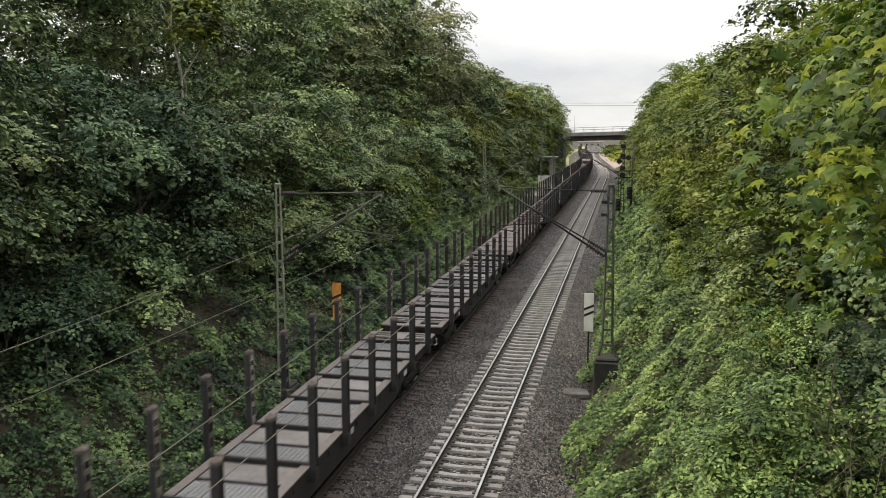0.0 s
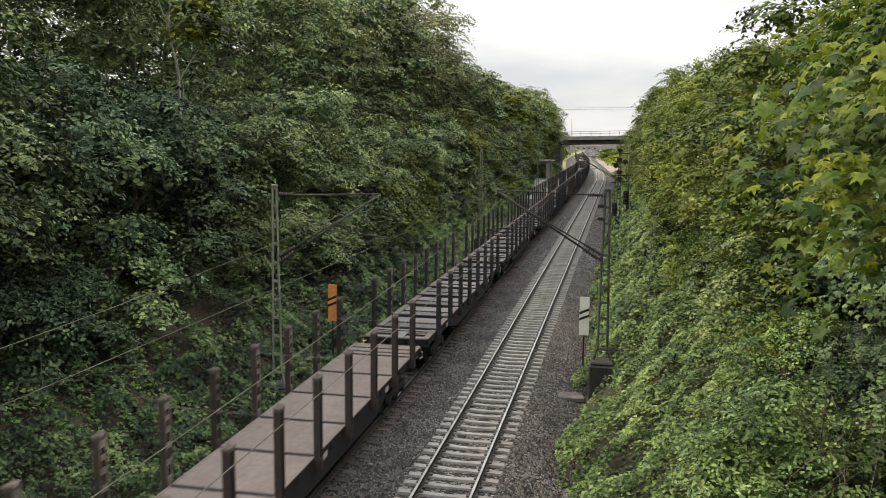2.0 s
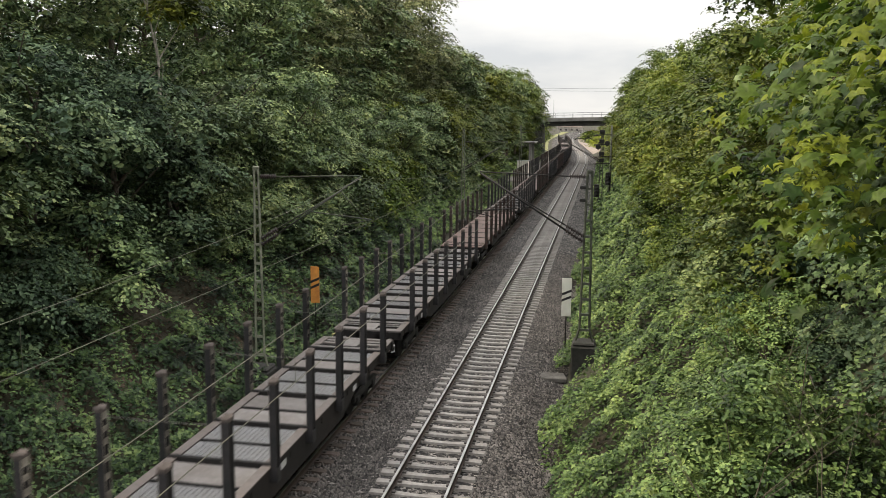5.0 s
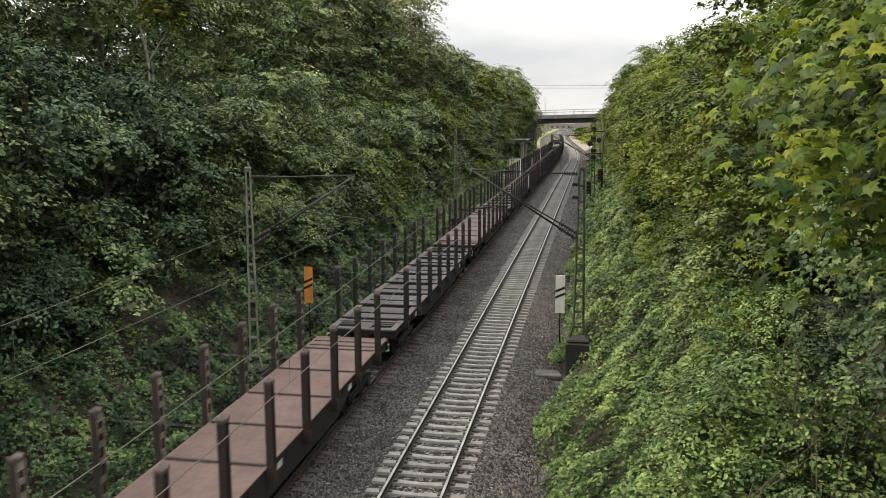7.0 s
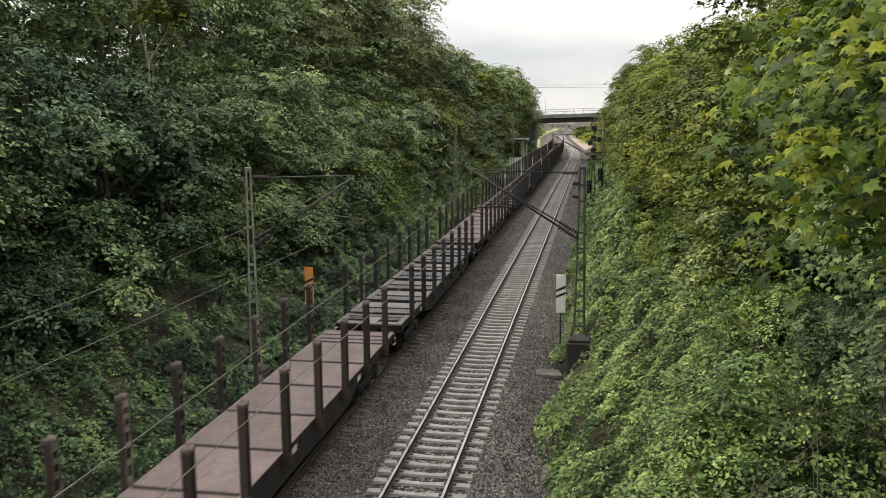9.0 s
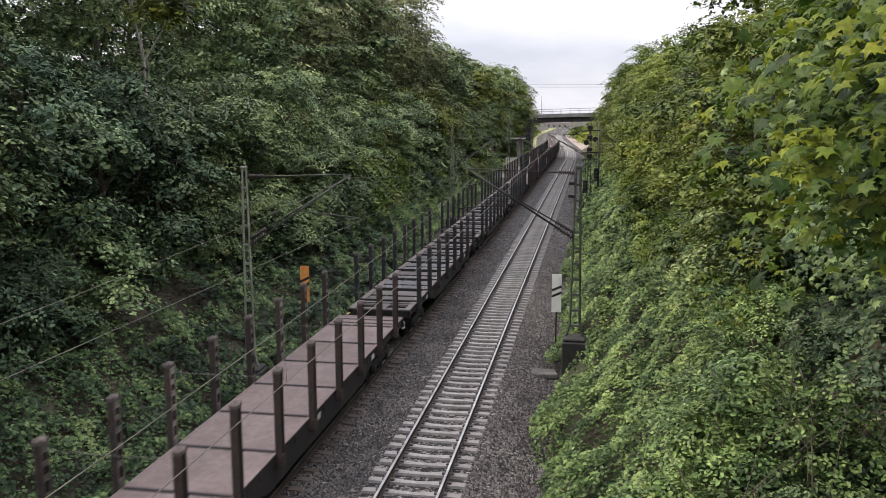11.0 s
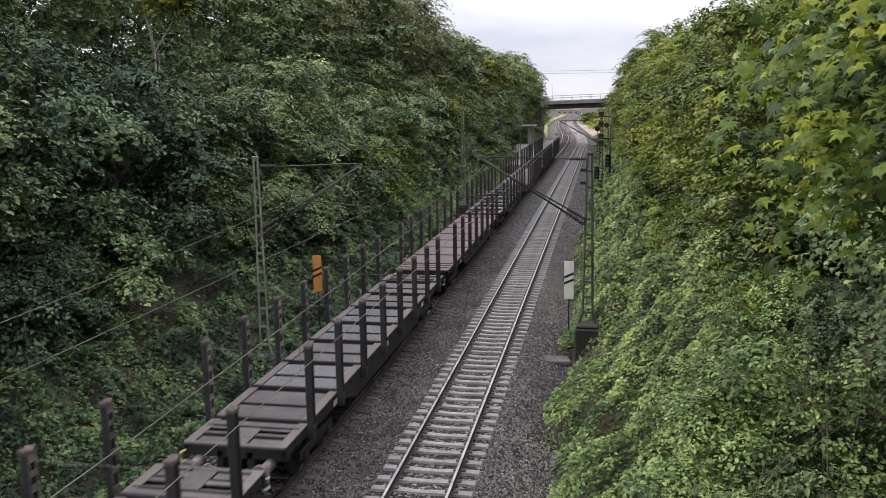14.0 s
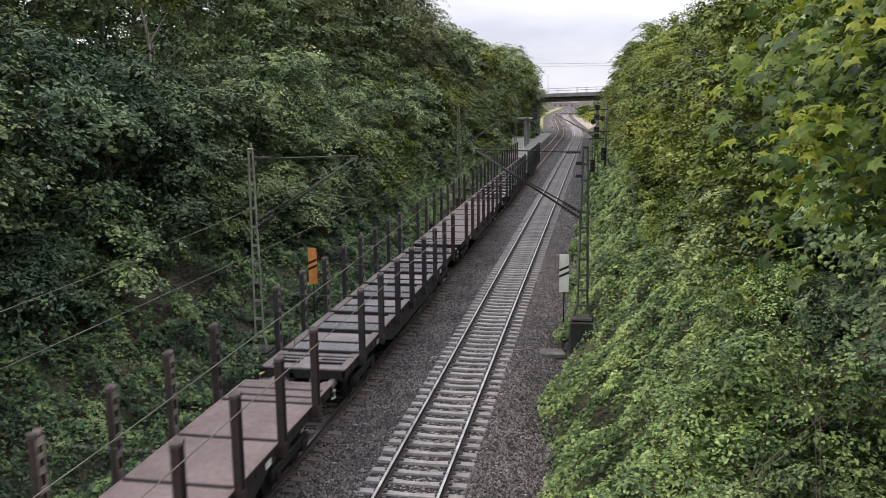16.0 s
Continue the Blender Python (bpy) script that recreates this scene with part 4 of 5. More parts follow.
# ---- plants ----
def leaf_cloud(name, centres, normals, sizes, mat, rng, shape="kite", droop=0.35):
    """Leaf blades at points, each turned by its normal with some scatter, folded on the midrib."""
    n = len(centres)
    nrm = normals + rng.normal(0, 0.45, (n, 3))
    nrm[:, 2] += droop
    nrm /= np.linalg.norm(nrm, axis=1)[:, None] + 1e-9
    rnd = rng.normal(0, 1, (n, 3))
    u = np.cross(nrm, rnd)
    u /= np.linalg.norm(u, axis=1)[:, None] + 1e-9
    v = np.cross(nrm, u)
    if shape == "kite":
        prof = np.array([(-0.5, 0, 0), (-0.05, 0.33, 0.10), (0.55, 0, -0.05), (-0.05, -0.33, 0.10)])
        faces = np.array([(0, 2, 1), (0, 3, 2)])
    elif shape == "oval":
        prof = np.array([(-0.5, 0, 0), (-0.22, 0.28, 0.08), (0.18, 0.25, 0.07), (0.55, 0, -0.08), (0.18, -0.25, 0.07), (-0.22, -0.28, 0.08)])
        faces = np.array([(0, 2, 1), (0, 3, 2), (0, 4, 3), (0, 5, 4)])
    else:
        half = [(-0.34, 0.11, 0.0), (-0.45, 0.33, -0.09), (-0.25, 0.28, 0.02), (-0.12, 0.31, 0.04), (0.05, 0.62, -0.15), (0.11, 0.36, 0.0), (0.15, 0.19, 0.06), (0.38, 0.27, -0.05), (0.37, 0.12, 0.02)]
        prof = np.array([(-0.30, 0, 0.0)] + half + [(0.72, 0, -0.2)] + [(x, -y, z) for x, y, z in half[::-1]])
        n_out = len(prof)
        faces = [(0, 2, 1), (0, 3, 2), (0, 4, 3), (4, 6, 5), (0, 6, 4), (0, 7, 6), (7, 9, 8), (0, 9, 7), (0, 10, 9)]
        faces = np.array(faces + [tuple((n_out - q) % n_out for q in (f[0], f[2], f[1])) for f in faces])
    k = len(prof)
    s = sizes[:, None, None]
    pts = centres[:, None, :] + s * (prof[None, :, 0:1] * u[:, None, :] + prof[None, :, 1:2] * v[:, None, :] + prof[None, :, 2:3] * nrm[:, None, :])
    f = (faces[None] + (np.arange(n) * k)[:, None, None]).reshape(-1, 3)
    return quick_mesh(name, pts.reshape(-1, 3), f, mat)


def crown_mesh(seed, rx, rz, clumps, leaves, size, mat, shape="kite", clump=(0.22, 0.42), reach=4.2, per=20):
    """A crown of uneven lobes, each hung with drooping fans of leaves in layers, round a shaded inside."""
    rng = np.random.default_rng(seed)
    d = rng.normal(0, 1, (clumps, 3))
    d /= np.linalg.norm(d, axis=1)[:, None]
    axes = np.array([rx, rx, rz])
    cc = d * rng.uniform(0.4, 0.84, clumps)[:, None] * axes
    cr = rng.uniform(*clump, clumps) * rx
    share = cr ** 2 / (cr ** 2).sum()
    fans = leaves // per
    which = rng.choice(clumps, fans, p=share)
    e = rng.normal(0, 1, (fans, 3))
    e /= np.linalg.norm(e, axis=1)[:, None]
    e[:, 2] = np.where(e[:, 2] < -0.45, -e[:, 2] * 0.5, e[:, 2])
    c = cc[which] + e * (rng.uniform(0.72, 1.05, fans) * cr[which])[:, None] * np.array([1.0, 1.0, 0.62])
    side = e[:, :2] + 0.7 * c[:, :2] / rx + rng.normal(0, 0.25, (fans, 2))
    side /= np.linalg.norm(side, axis=1)[:, None] + 1e-9
    along_fan = np.concatenate([side, rng.uniform(-0.75, 0.05, (fans, 1))], 1)
    along_fan /= np.linalg.norm(along_fan, axis=1)[:, None]
    wide = np.stack([-side[:, 1], side[:, 0], rng.normal(0, 0.15, fans)], -1)
    up = np.cross(along_fan, wide)
    up *= np.sign(up[:, 2:3]) / np.linalg.norm(up, axis=1)[:, None]
    k = np.repeat(np.arange(fans), per)
    n = len(k)
    length = (reach * size * rng.uniform(0.6, 1.25, fans))[k]
    u = rng.uniform(-0.35, 1.0, n)
    w = rng.normal(0, 0.36, n) * (1.1 - 0.6 * np.abs(u))
    c1 = c[k] + along_fan[k] * (u * length)[:, None] + wide[k] * (w * length)[:, None] + up[k] * (rng.normal(0, 0.05, n) * length - 0.22 * length * u * u)[:, None]
    nrm = up[k] * 1.15 + e[k] * 0.55 + along_fan[k] * (0.25 * u)[:, None]
    sizes = size * rng.uniform(0.6, 1.25, n)
    # broad shaded leaves deep in the lobes close the crown
    deep = leaves // 6
    w2 = rng.choice(clumps, deep, p=share)
    e2 = rng.normal(0, 1, (deep, 3))
    e2 /= np.linalg.norm(e2, axis=1)[:, None]
    c1 = np.concatenate([c1, cc[w2] + e2 * (rng.uniform(0.1, 0.6, deep) * cr[w2])[:, None] * np.array([1.0, 1.0, 0.62])])
    nrm = np.concatenate([nrm, e2])
    sizes = np.concatenate([sizes, size * rng.uniform(1.3, 1.9, deep)])
    return leaf_cloud("crown", c1, nrm, sizes, mat, rng, shape)


def trunk_bm(h, r, seed, lean=0.06, limbs=7, spread=2.2):
    rng = random.Random(seed)
    bm = bmesh.new()
    pts = [Vector((0, 0, -0.6))]
    for i in range(1, 7):
        pts.append(Vector((lean * h * (i / 6) * rng.uniform(0.4, 1.3), lean * h * (i / 6) * rng.uniform(-0.8, 0.8), h * i / 6)))
    for i in range(6):
        tube(bm, pts[i], pts[i + 1], r * (1 - 0.13 * i), 8, r * (1 - 0.13 * (i + 1)), caps=False)
    for i in range(limbs):
        k = 2 + i % 4
        a = rng.uniform(0, 6.28)
        p = pts[k]
        q = p + Vector((math.cos(a) * spread * rng.uniform(0.5, 1), math.sin(a) * spread * rng.uniform(0.5, 1), rng.uniform(0.8, 2.4)))
        tube(bm, p, q, r * 0.38, 6, r * 0.14, caps=False)
        tube(bm, q, q + Vector((math.cos(a + 0.5) * 0.9, math.sin(a + 0.5) * 0.9, 0.9)), r * 0.14, 5, r * 0.05, caps=False)
    return bm


def make_tree(name, label, category, h, r, crown, crown_z, seed, bark=None, spread=2.2, group=""):
    t = thing(name, label, category, group=group)
    part("trunk", trunk_bm(h, r, seed, spread=spread), bark or M_BARK, t)
    c = part("crown", crown, None, t)
    c.location = (0, 0, crown_z)
    return t


def place(proto, x, y, z, rz, scale, used):
    """Put the first of a kind, or a copy of it, in its place."""
    m = pose(x, y, z, 0, 0, rz) @ Matrix.Diagonal((scale, scale, scale, 1))
    if proto.name in used:
        ob = copy_thing(proto, pose(x, y, z, 0, 0, rz))
        ob.scale = (scale, scale, scale)
        return ob
    used.add(proto.name)
    proto.matrix_basis = m
    return proto


def build_woods():
    rnd = random.Random(11)
    used = set()
    known = set(bpy.data.objects)
    near, far, right_near, right_far = [], [], [], []
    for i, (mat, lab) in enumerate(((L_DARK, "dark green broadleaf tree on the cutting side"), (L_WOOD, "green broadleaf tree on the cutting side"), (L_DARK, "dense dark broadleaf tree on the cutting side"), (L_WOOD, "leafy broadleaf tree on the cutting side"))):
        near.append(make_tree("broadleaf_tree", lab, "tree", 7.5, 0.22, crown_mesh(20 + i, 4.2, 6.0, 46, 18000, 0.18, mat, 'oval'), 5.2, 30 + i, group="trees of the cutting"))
    for i, (mat, lab) in enumerate(((L_WOOD, "broadleaf tree farther along the cutting"), (L_LIGHT, "green broadleaf tree farther along the cutting"), (L_OLIVE, "olive-green broadleaf tree farther along the cutting"))):
        far.append(make_tree("broadleaf_tree", lab, "tree", 7.5, 0.22, crown_mesh(50 + i, 4.0, 5.6, 38, 9500, 0.25, mat), 5.0, 60 + i, group="trees of the cutting"))
    tall = [make_tree("broadleaf_tree", lab, "tree", 12.0, 0.26, crown_mesh(40 + i, 5.6, 8.2, 58, 20000, 0.22, mat), 8.0, 44 + i, spread=3.0, group="trees of the cutting")
            for i, (mat, lab) in enumerate(((L_HIGH, "tall muted olive broadleaf tree high on the cutting side"), (L_WOOD, "tall green broadleaf tree high on the cutting side"), (L_HIGH, "tall thin-leaved broadleaf tree high on the cutting side")))]
    for i, (mat, lab) in enumerate(((L_LIGHT, "light green bushy tree above the ivy bank"), (L_OLIVE, "olive-green bushy tree above the ivy bank"))):
        right_near.append(make_tree("bushy_tree", lab, "tree", 3.9, 0.12, crown_mesh(70 + i, 2.9, 4.2, 44, 21000, 0.1, mat, 'kite', (0.18, 0.34)), 3.2, 80 + i, spread=1.4, group="bushy trees of the bank"))
        right_far.append(make_tree("bushy_tree", lab + " farther off", "tree", 3.9, 0.12, crown_mesh(75 + i, 2.9, 4.0, 36, 11000, 0.15, mat), 3.0, 85 + i, spread=1.4, group="bushy trees of the bank"))
    shrubs_l = [make_tree("shrub", lab, "shrub", 2.2, 0.05, crown_mesh(110 + i, 2.3, 2.6, 26, 6500, 0.16, mat), 1.7, 112 + i, spread=1.0, group="shrubs at the wood's edge")
                for i, (mat, lab) in enumerate(((L_DARK, "dark green shrub at the wood's edge"), (L_WOOD, "lighter green shrub at the wood's edge")))]
    shrubs_r = [make_tree("shrub", lab, "shrub", 1.5, 0.03, crown_mesh(120 + i, 1.7, 1.9, 24, 5200, 0.11, mat, "kite", (0.2, 0.36)), 1.3, 122 + i, spread=0.5, group="shrubs on the ivy bank")
                for i, (mat, lab) in enumerate(((L_MID, "green leafy shrub on the ivy bank"), (L_LIGHT, "light green leafy shrub on the ivy bank")))]
    shrubs_rn = [make_tree("shrub", lab, "shrub", 1.4, 0.03, crown_mesh(130 + i, 1.7, 1.9, 34, 8500, 0.076, mat, "oval", (0.16, 0.3)), 1.3, 132 + i, spread=0.5, group="shrubs on the ivy bank")
                 for i, (mat, lab) in enumerate(((L_MID, "leafy green hazel-like shrub on the near bank"), (L_IVY, "light green leafy shrub on the near bank"), (L_DARK, "leafy shrub on the near bank, a shaded gap in its colour")))]
    # bright leaf colours stand in for light at the wood's foot
    shrubs_far = [make_tree("shrub", lab, "shrub", 2.2, 0.05, crown_mesh(115 + i, 2.3, 2.6, 16, 3600, 0.26, mat), 1.7, 117 + i, spread=1.0, group="shrubs at the wood's edge")
                  for i, (mat, lab) in enumerate(((L_WOOD, "green shrub at the foot of the wood"), (L_LIGHT, "light green shrub at the foot of the wood")))]
    # left side: a front row low on the slope, then taller rows behind
    y = 17.0
    while y < 176:
        # paler leaf colours farther on make up for the wood's shade
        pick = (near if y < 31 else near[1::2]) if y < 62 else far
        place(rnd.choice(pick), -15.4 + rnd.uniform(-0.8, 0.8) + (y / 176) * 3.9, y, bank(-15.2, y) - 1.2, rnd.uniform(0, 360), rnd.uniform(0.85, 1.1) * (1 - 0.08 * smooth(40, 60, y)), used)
        y += rnd.uniform(3.6, 4.8) * (1 if y < 62 else 1.1)
    y = 17.0
    while y < 180:
        x = -13.4 + rnd.uniform(-0.5, 0.6) + (y / 176) * 2.4
        if not (27 < y < 33 or 122 < y < 158):
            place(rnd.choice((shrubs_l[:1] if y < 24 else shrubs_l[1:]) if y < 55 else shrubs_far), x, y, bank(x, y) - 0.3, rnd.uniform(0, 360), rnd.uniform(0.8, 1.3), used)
        y += rnd.uniform(2.4, 3.6) * (1 if y < 55 else 1.5)
    y = 24.0
    while y < 104:
        # the nearest show their shaded side, so they get the paler leaves
        place(tall[1] if y < 46 else rnd.choice(tall), -20.3 + rnd.uniform(-1, 1), y, 5.6, rnd.uniform(0, 360), rnd.uniform(0.95, 1.1) * (1 + 0.25 * smooth(45, 68, y)), used)
        y += rnd.uniform(4.6, 6.2)
    y = 107.0
    while y < 180:
        sc = rnd.uniform(1.36, 1.48) * (1 - 0.16 * smooth(110, 176, y))
        place(rnd.choice(far), -16.6 + rnd.uniform(-0.7, 0.7) + 4.2 * smooth(104, 176, y), y, 5.6, rnd.uniform(0, 360), sc, used)
        y += rnd.uniform(4.2, 5.8)
    for y in (196, 203, 211, 219, 228):
        place(rnd.choice(far), -13.0 + centre(y) + rnd.uniform(-1, 1), y, bank(-13.0, y) - 0.5, rnd.uniform(0, 360), rnd.uniform(1.2, 1.35), used)
    # a thin pale-barked tree leaning out of the wood
    birch = make_tree("slender_tree", "slender tree with a bare pale trunk in the wood", "tree", 13.5, 0.11, crown_mesh(140, 2.2, 2.8, 9, 2600, 0.26, L_OLIVE), 13.0, 141, bark=M_PALEBARK, spread=1.2)
    place(birch, -13.9, 33.6, bank(-13.9, 33.6), 200, 0.92, used)
    # right side
    y = 22.0
    while y < 180:
        pick = right_near if y < 50 else right_far
        x = 9.6 - 1.3 * smooth(25, 110, y) - 0.5 * smooth(90, 130, y) + rnd.uniform(-0.5, 0.5)
        if 40 < y < 44.5:
            y += 3.6
            continue
        place(rnd.choice(pick), x, y, bank(x, y) - 0.3, rnd.uniform(0, 360), rnd.uniform(1.08, 1.36), used)
        y += rnd.uniform(3.0, 4.2) * (1 if y < 50 else 1.55)
    y = 26.0
    while y < 182:
        pick = right_near if y < 40 else right_far
        x = 13.1 - 1.4 * smooth(25, 110, y) - 0.9 * smooth(90, 130, y) + rnd.uniform(-0.7, 0.7)
        place(rnd.choice(pick), x, y, 7.0, rnd.uniform(0, 360), rnd.uniform(1.3, 1.52) * (0.94 + 0.16 * smooth(50, 120, y)), used)
        y += rnd.uniform(4.2, 6.0) * (1 if y < 60 else 1.35)
    y = 10.5
    while y < 60:
        x = (6.7 if y < 18 else 7.6) + rnd.uniform(-0.5, 0.5 if y < 18 else 1.0)
        # higher up, dark-leaved shrubs stand for shaded gaps in the bank
        place(rnd.choice((shrubs_rn[2:] if x > 8.0 else shrubs_rn[:2]) if y < 20 else shrubs_r), x, y, bank(x, y) - 0.2, rnd.uniform(0, 360), rnd.uniform(0.8, 1.25), used)
        y += rnd.uniform(2.2, 3.4)
    for x, y in ((6.5, 12.2), (7.1, 14.4), (5.9, 10.4)):
        place(rnd.choice(shrubs_rn[:2]), x, y, bank(x, y) - 0.2, rnd.uniform(0, 360), rnd.uniform(1.0, 1.2), used)
    # dark-leaved shrubs round the hollow put its shade into leaf colour
    for x, y, s in ((9.4, 11.0, 0.6), (10.3, 15.2, 0.95), (10.6, 18.6, 1.0), (10.0, 12.6, 0.8), (9.3, 20.4, 0.8), (8.9, 17.6, 0.42)):
        place(shrubs_l[0], x, y, bank(x, y) - 0.3, rnd.uniform(0, 360), s, used)
    # beyond the bridge
    far_bush = [make_tree("roadside_bush", "sunlit yellow-green bush beyond the bridge", "bush", 2.2, 0.08, crown_mesh(95, 2.4, 2.0, 12, 1300, 0.5, L_YELLOW), 1.5, 96, spread=1.0, group="bushes beyond the bridge"),
                make_tree("roadside_bush", "light green bush beyond the bridge", "bush", 2.2, 0.08, crown_mesh(97, 2.6, 2.4, 12, 1300, 0.5, L_LIGHT), 1.7, 98, spread=1.0, group="bushes beyond the bridge")]
    for y in range(205, 420, 13):
        x = centre(y) + 8.2 + rnd.uniform(0, 2.5)
        place(far_bush[0 if rnd.random() < 0.7 else 1], x, y, bank(x, y) - 0.2, rnd.uniform(0, 360), rnd.uniform(0.8, 1.5), used)
        x = centre(y) - 13.0 - rnd.uniform(0, 3)
        place(far_bush[1], x, y, bank(x, y) - 0.2, rnd.uniform(0, 360), rnd.uniform(0.8, 1.4), used)
    for i in range(12):
        x = -110 + i * 16 + rnd.uniform(-3, 3)
        place(rnd.choice(far), x, 660 + rnd.uniform(-10, 60), -3.5, rnd.uniform(0, 360), rnd.uniform(0.8, 1.2), used)

    # samples that found no place are taken out again
    for ob in [o for o in bpy.data.objects if o not in known and o.parent is None and o.type == 'EMPTY']:
        if ob.matrix_basis.translation.length < 0.01:
            for o in (*ob.children_recursive, ob):
                bpy.data.objects.remove(o)


build_woods()


def maple_crown(name, mid, radii, sprays, per, size, seed, mat, inner=0.55, spread=0.24):
    """Flat layered sprays of lobed leaves in the outer part of an ellipsoid."""
    rng = np.random.default_rng(seed)
    d = rng.normal(0, 1, (sprays, 3))
    d /= np.linalg.norm(d, axis=1)[:, None]
    c = np.array(mid) + d * rng.uniform(inner, 1.0, (sprays, 1)) * np.array(radii)
    keep = (c[:, 0] > 4.95 + 0.78 * np.maximum(0, c[:, 2] - 9.3)) & (c[:, 1] > 4.1)
    c, d = c[keep], d[keep]
    sprays = len(c)
    which = np.repeat(np.arange(sprays), per)
    n = len(which)
    off = rng.normal(0, 1, (n, 3)) * np.array([spread, spread, spread * 0.3])
    out = d[which]
    off[:, 2] -= 0.35 * (off[:, 0] * out[:, 0] + off[:, 1] * out[:, 1])
    nrm = np.array([-0.25, -0.3, 0.9]) + out * np.array([0.7, 0.7, 0.1])
    at = c[which] + off
    kept = at[:, 0] > 4.85 + 0.78 * np.maximum(0, at[:, 2] - 9.3)
    return leaf_cloud(name, at[kept], nrm[kept], size * rng.uniform(0.65, 1.2, n)[kept], mat, rng, "maple", droop=0.25)


def build_maple():
    t = thing("maple_tree", "large green maple leaning over the bank, some leaves yellowing", "tree")
    bm = bmesh.new()
    base = Vector((9.2, 6.2, bank(9.2, 6.2) - 0.4))
    knots = [base, base + Vector((-0.2, 0.1, 2.2)), base + Vector((-0.3, 0.3, 4.4)), base + Vector((-0.7, 0.3, 6.8)), base + Vector((-0.9, 0.2, 9.0))]
    for i in range(4):
        tube(bm, knots[i], knots[i + 1], 0.2 - 0.04 * i, 9, 0.2 - 0.04 * (i + 1), caps=False)
    part("trunk", bm, M_BARK, t)
    rnd = random.Random(8)
    for i in range(15):
        p = knots[1 + i % 4].lerp(knots[min(4, 2 + i % 4)], rnd.random())
        a = rnd.uniform(2.0, 5.2)
        reach = rnd.uniform(1.6, 3.2)
        q = p + Vector((math.cos(a) * reach, math.sin(a) * reach * 0.8, rnd.uniform(0.1, 1.0)))
        bm = bmesh.new()
        mid = p.lerp(q, 0.5) + Vector((0, 0, 0.25))
        tube(bm, p, mid, 0.045, 6, 0.03, caps=False)
        tube(bm, mid, q, 0.03, 6, 0.008, caps=False)
        part("branch", bm, M_BARK, t)
    part("crown", maple_crown("crown", (7.4, 5.6, 9.95), (2.75, 2.45, 1.95), 700, 22, 0.112, 201, L_MAPLE, 0.6, 0.27), None, t)
    part("inner_crown", maple_crown("inner_crown", (7.7, 5.9, 9.45), (2.1, 2.0, 1.15), 260, 20, 0.12, 204, L_MID, 0.3), None, t, "dark shaded inner leaves")
    part("lower_crown", maple_crown("lower_crown", (9.0, 12.2, 7.95), (2.2, 2.8, 1.55), 250, 18, 0.11, 202, L_IVY, 0.6), None, t)
    ys = part("yellow_spray", maple_crown("yellow_spray", (5.36, 4.75, 9.0), (0.15, 0.15, 0.22), 11, 9, 0.078, 203, L_YELLOW, 0.2, 0.075), None, t, "yellow-green autumn spray")
    ys["kind"] = "stuff"


build_maple()


def build_dead_bush(x, y):
    t = thing("dead_bush", "tangle of bare grey twigs in a dark hollow of the bank", "bush", pose(x, y, bank(x, y)))
    rnd = random.Random(21)
    for i in range(26):
        a, lean, h = rnd.uniform(0, 6.28), rnd.uniform(0.3, 1.1), rnd.uniform(0.8, 1.9)
        pts = [(math.cos(a) * lean * u + rnd.uniform(-0.05, 0.05), math.sin(a) * lean * u + rnd.uniform(-0.05, 0.05), -0.15 + h * (u - 0.35 * u * u * lean)) for u in (0, 0.25, 0.5, 0.75, 1.0)]
        part("twig", chain(bmesh.new(), pts, rnd.uniform(0.007, 0.014), 5), M_PALEBARK, t)


build_dead_bush(8.3, 14.2)


def scatter(name, label, category, n, x_of, y0, y1, power, size, mat, seed, lift, tilt, bare=0):
    """Low leaves over the bank, in heaped clumps."""
    rng = np.random.default_rng(seed)
    y = y0 + (y1 - y0) * rng.random(n) ** power
    x = x_of(rng, y, n)
    clear = (((np.abs(y - 30.6) < 1.3) & (x < 4.25)) | ((np.abs(y - 91.5) < 1.6) & (x < 4.7))) & (x > 0)
    x, y = x[~clear], y[~clear]
    n = len(x)
    if bare:
        keep = np.array([noise.noise((a * 0.28, b * 0.28, 40)) + 0.5 * noise.noise((a * 0.9, b * 0.9, 41)) < bare - 0.55 * math.exp(-((a + 12.3) / 0.9) ** 2) + 0.4 * rr for a, b, rr in zip(x, y, rng.random(len(x)))])
        x, y = x[keep], y[keep]
        n = len(x)
    hump = np.array([noise.noise((a * 0.55, b * 0.55, seed)) + 0.6 * noise.noise((a * 1.6, b * 1.6, seed + 2)) for a, b in zip(x, y)])
    z = np.array([bank(a, b) for a, b in zip(x, y)]) + lift * np.clip(0.5 + 1.3 * hump, 0.02, 2) * rng.uniform(0.45, 1.0, n) ** 0.5
    c = np.stack([x, y, z], -1)
    nrm = np.tile(np.array([tilt, -0.25, 0.9]), (n, 1))
    sizes = size * rng.uniform(0.6, 1.3, n) * (0.75 + y / 60)
    me = leaf_cloud(name, c, nrm, sizes, mat, rng)
    return tagged(new(name, me), label, category, kind="stuff")


scatter("ivy_cover", "bright green ivy and brambles covering the bank", "ground cover", 92000, lambda r, y, n: 2.9 + 5.0 * r.random(n) ** 0.9 + 0.25 * np.sin(y * 0.7), 13, 60, 1.5, 0.112, L_IVY, 3, 0.9, -0.5)
# dark leaves give the hollow its shade by colour
scatter("nettle_cover", "green nettles in a bank hollow, its shade put into their colour", "ground cover", 15000, lambda r, y, n: 7.3 + 4.4 * r.random(n), 8, 27, 1.0, 0.12, L_DUSK, 8, 0.8, -0.5)
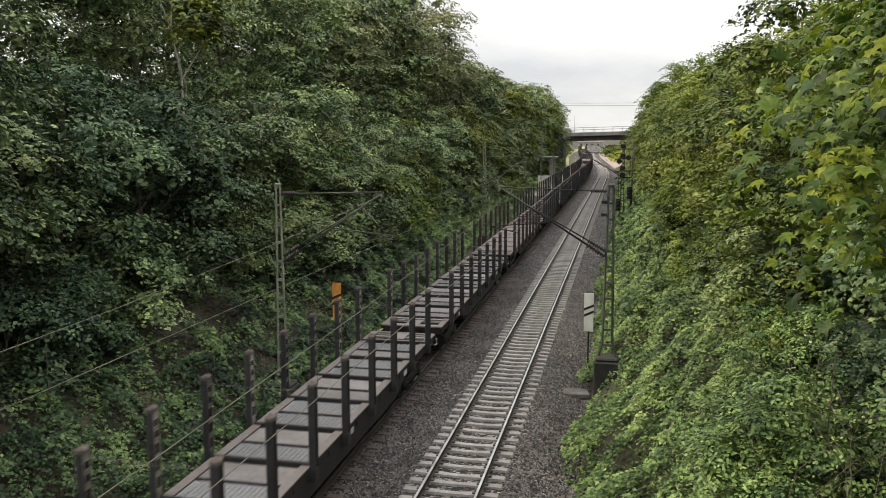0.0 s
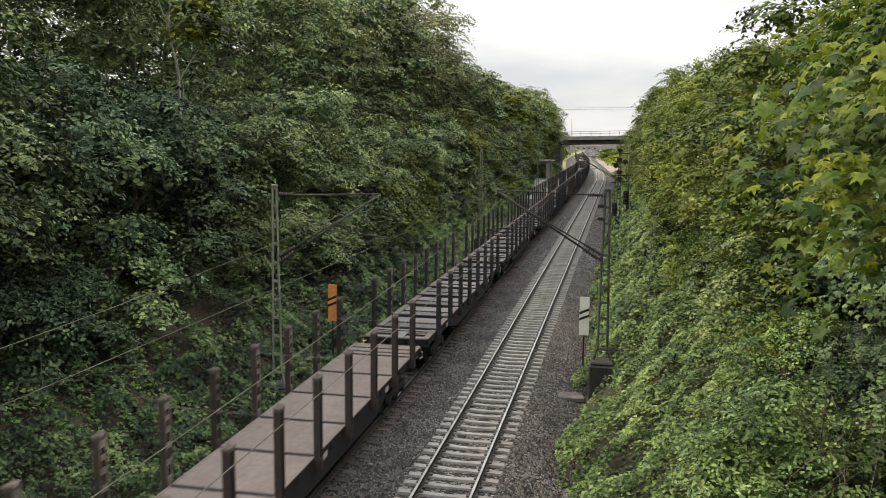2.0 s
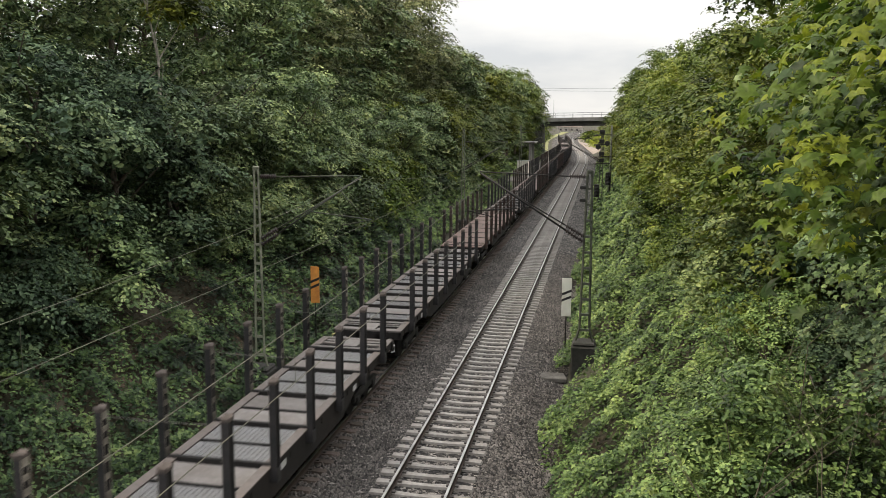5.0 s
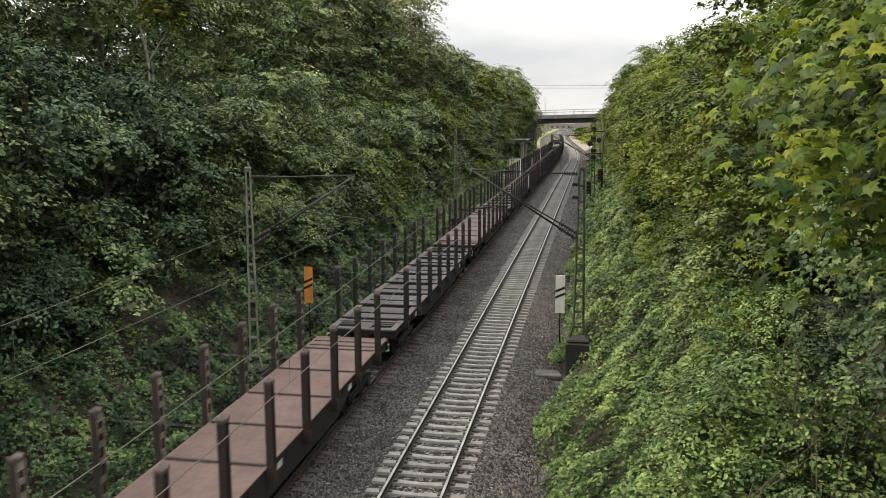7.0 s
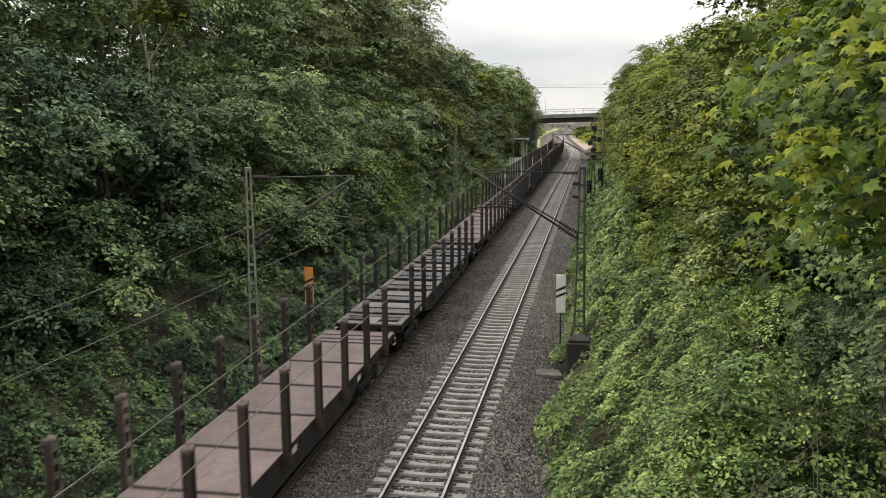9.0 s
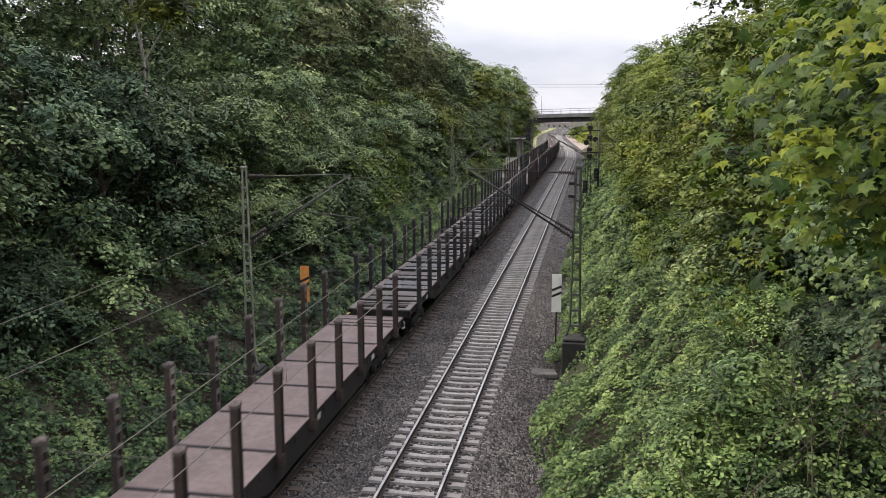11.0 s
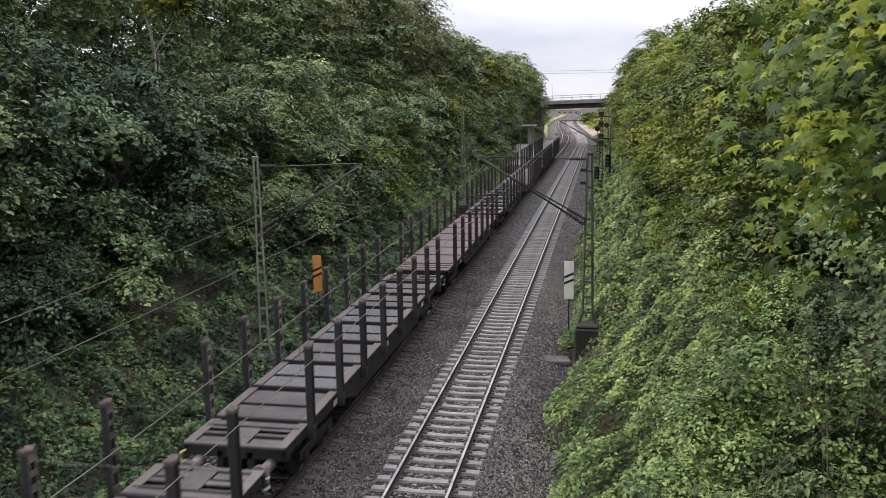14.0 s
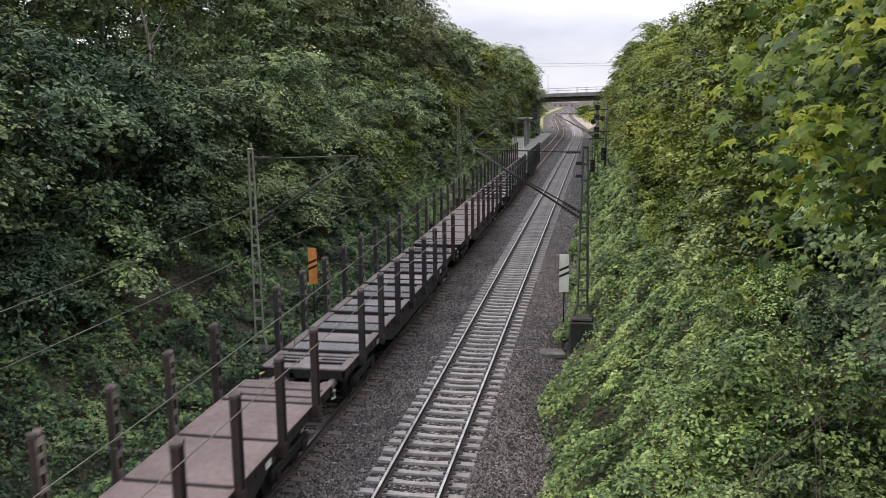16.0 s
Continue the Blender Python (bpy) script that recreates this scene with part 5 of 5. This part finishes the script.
scatter("ivy_cover", "green ivy covering the far bank", "ground cover", 60000, lambda r, y, n: 3.1 + 4.9 * r.random(n), 56, 190, 1.3, 0.13, L_IVY, 4, 0.8, -0.5)
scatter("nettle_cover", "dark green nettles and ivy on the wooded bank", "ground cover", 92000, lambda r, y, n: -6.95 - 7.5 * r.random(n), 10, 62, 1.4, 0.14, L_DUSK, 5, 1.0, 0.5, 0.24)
# the brighter ivy colour replaces light on this shaded bank
scatter("nettle_cover", "green undergrowth along the far wooded bank", "ground cover", 50000, lambda r, y, n: -8.2 - 6.2 * r.random(n), 58, 185, 1.3, 0.14, L_IVY, 6, 0.9, 0.5)

scatter("leaf_litter", "brown dead leaves and twigs on the wooded bank", "leaf litter", 16000, lambda r, y, n: -9.4 - 4.6 * r.random(n), 14, 60, 1.3, 0.10, L_LITTER, 7, 0.10, 0.5)


# ---- sleepers, last ----
def sleeper_mesh(mat):
    bm = bmesh.new()
    xs = [-1.3, -1.27, -0.95, -0.5, -0.25, 0, 0.25, 0.5, 0.95, 1.27, 1.3]
    top = [-0.23, -0.178, -0.174, -0.182, -0.195, -0.20, -0.195, -0.182, -0.174, -0.178, -0.23]
    half = [0.12, 0.125, 0.125, 0.115, 0.10, 0.095, 0.10, 0.115, 0.125, 0.125, 0.12]
    rows = []
    for x, z, w in zip(xs, top, half):
        rows.append([bm.verts.new(p) for p in ((x, -w - 0.02, -0.34), (x, -w + 0.012, z), (x, w - 0.012, z), (x, w + 0.02, -0.34))])
    for a, b in zip(rows, rows[1:]):
        for j in range(3):
            bm.faces.new((a[j], b[j], b[j + 1], a[j + 1]))
    bm.faces.new(rows[0])
    bm.faces.new(rows[-1][::-1])
    for x in (-0.753, 0.753):
        for s in (-1, 1):
            box(bm, x + s * 0.11 - 0.05, x + s * 0.11 + 0.05, -0.06, 0.06, -0.178, -0.135, mi=1)
    bmesh.ops.recalc_face_normals(bm, faces=bm.faces)
    me = bpy.data.meshes.new("sleeper")
    bm.to_mesh(me)
    bm.free()
    me.materials.append(mat)
    me.materials.append(M_FASTENER)
    return me


def lay_sleepers():
    rnd = random.Random(4)
    for track, offset, first, mat in ((TRACK_R, 0.0, 9.0, M_SLEEPER), (TRACK_L, LEFT, 9.3, M_SLEEPERBROWN)):
        me = sleeper_mesh(mat)
        for i in range(290):
            y = first + i * 0.6
            ax, ay = across(y)
            s = part("sleeper", me, None, track)
            s.matrix_basis = pose(centre(y) + offset * ax + rnd.uniform(-0.012, 0.012), y + offset * ay + rnd.uniform(-0.02, 0.02), rnd.uniform(-0.012, 0.006), 0, 0, math.degrees(math.atan2(ay, ax)) + rnd.uniform(-0.4, 0.4))
        verts = np.array([v.co for v in me.vertices])
        quads = [list(p.vertices) for p in me.polygons if len(p.vertices) == 4]
        pts, fcs = [], []
        for i, step in enumerate((*range(-90, 0), *range(290, 650))):
            y = first + step * 0.6
            ax, ay = across(y)
            pts.append(np.stack([centre(y) + (offset + verts[:, 0]) * ax - verts[:, 1] * ay, y + (offset + verts[:, 0]) * ay + verts[:, 1] * ax, verts[:, 2]], -1))
            fcs.append(np.array(quads) + i * len(verts))
        far = part("far_sleepers", quick_mesh("far_sleepers", np.concatenate(pts), np.concatenate(fcs), mat), None, track)
        far["kind"] = "stuff"


lay_sleepers()

# ---- movement ----
motions()
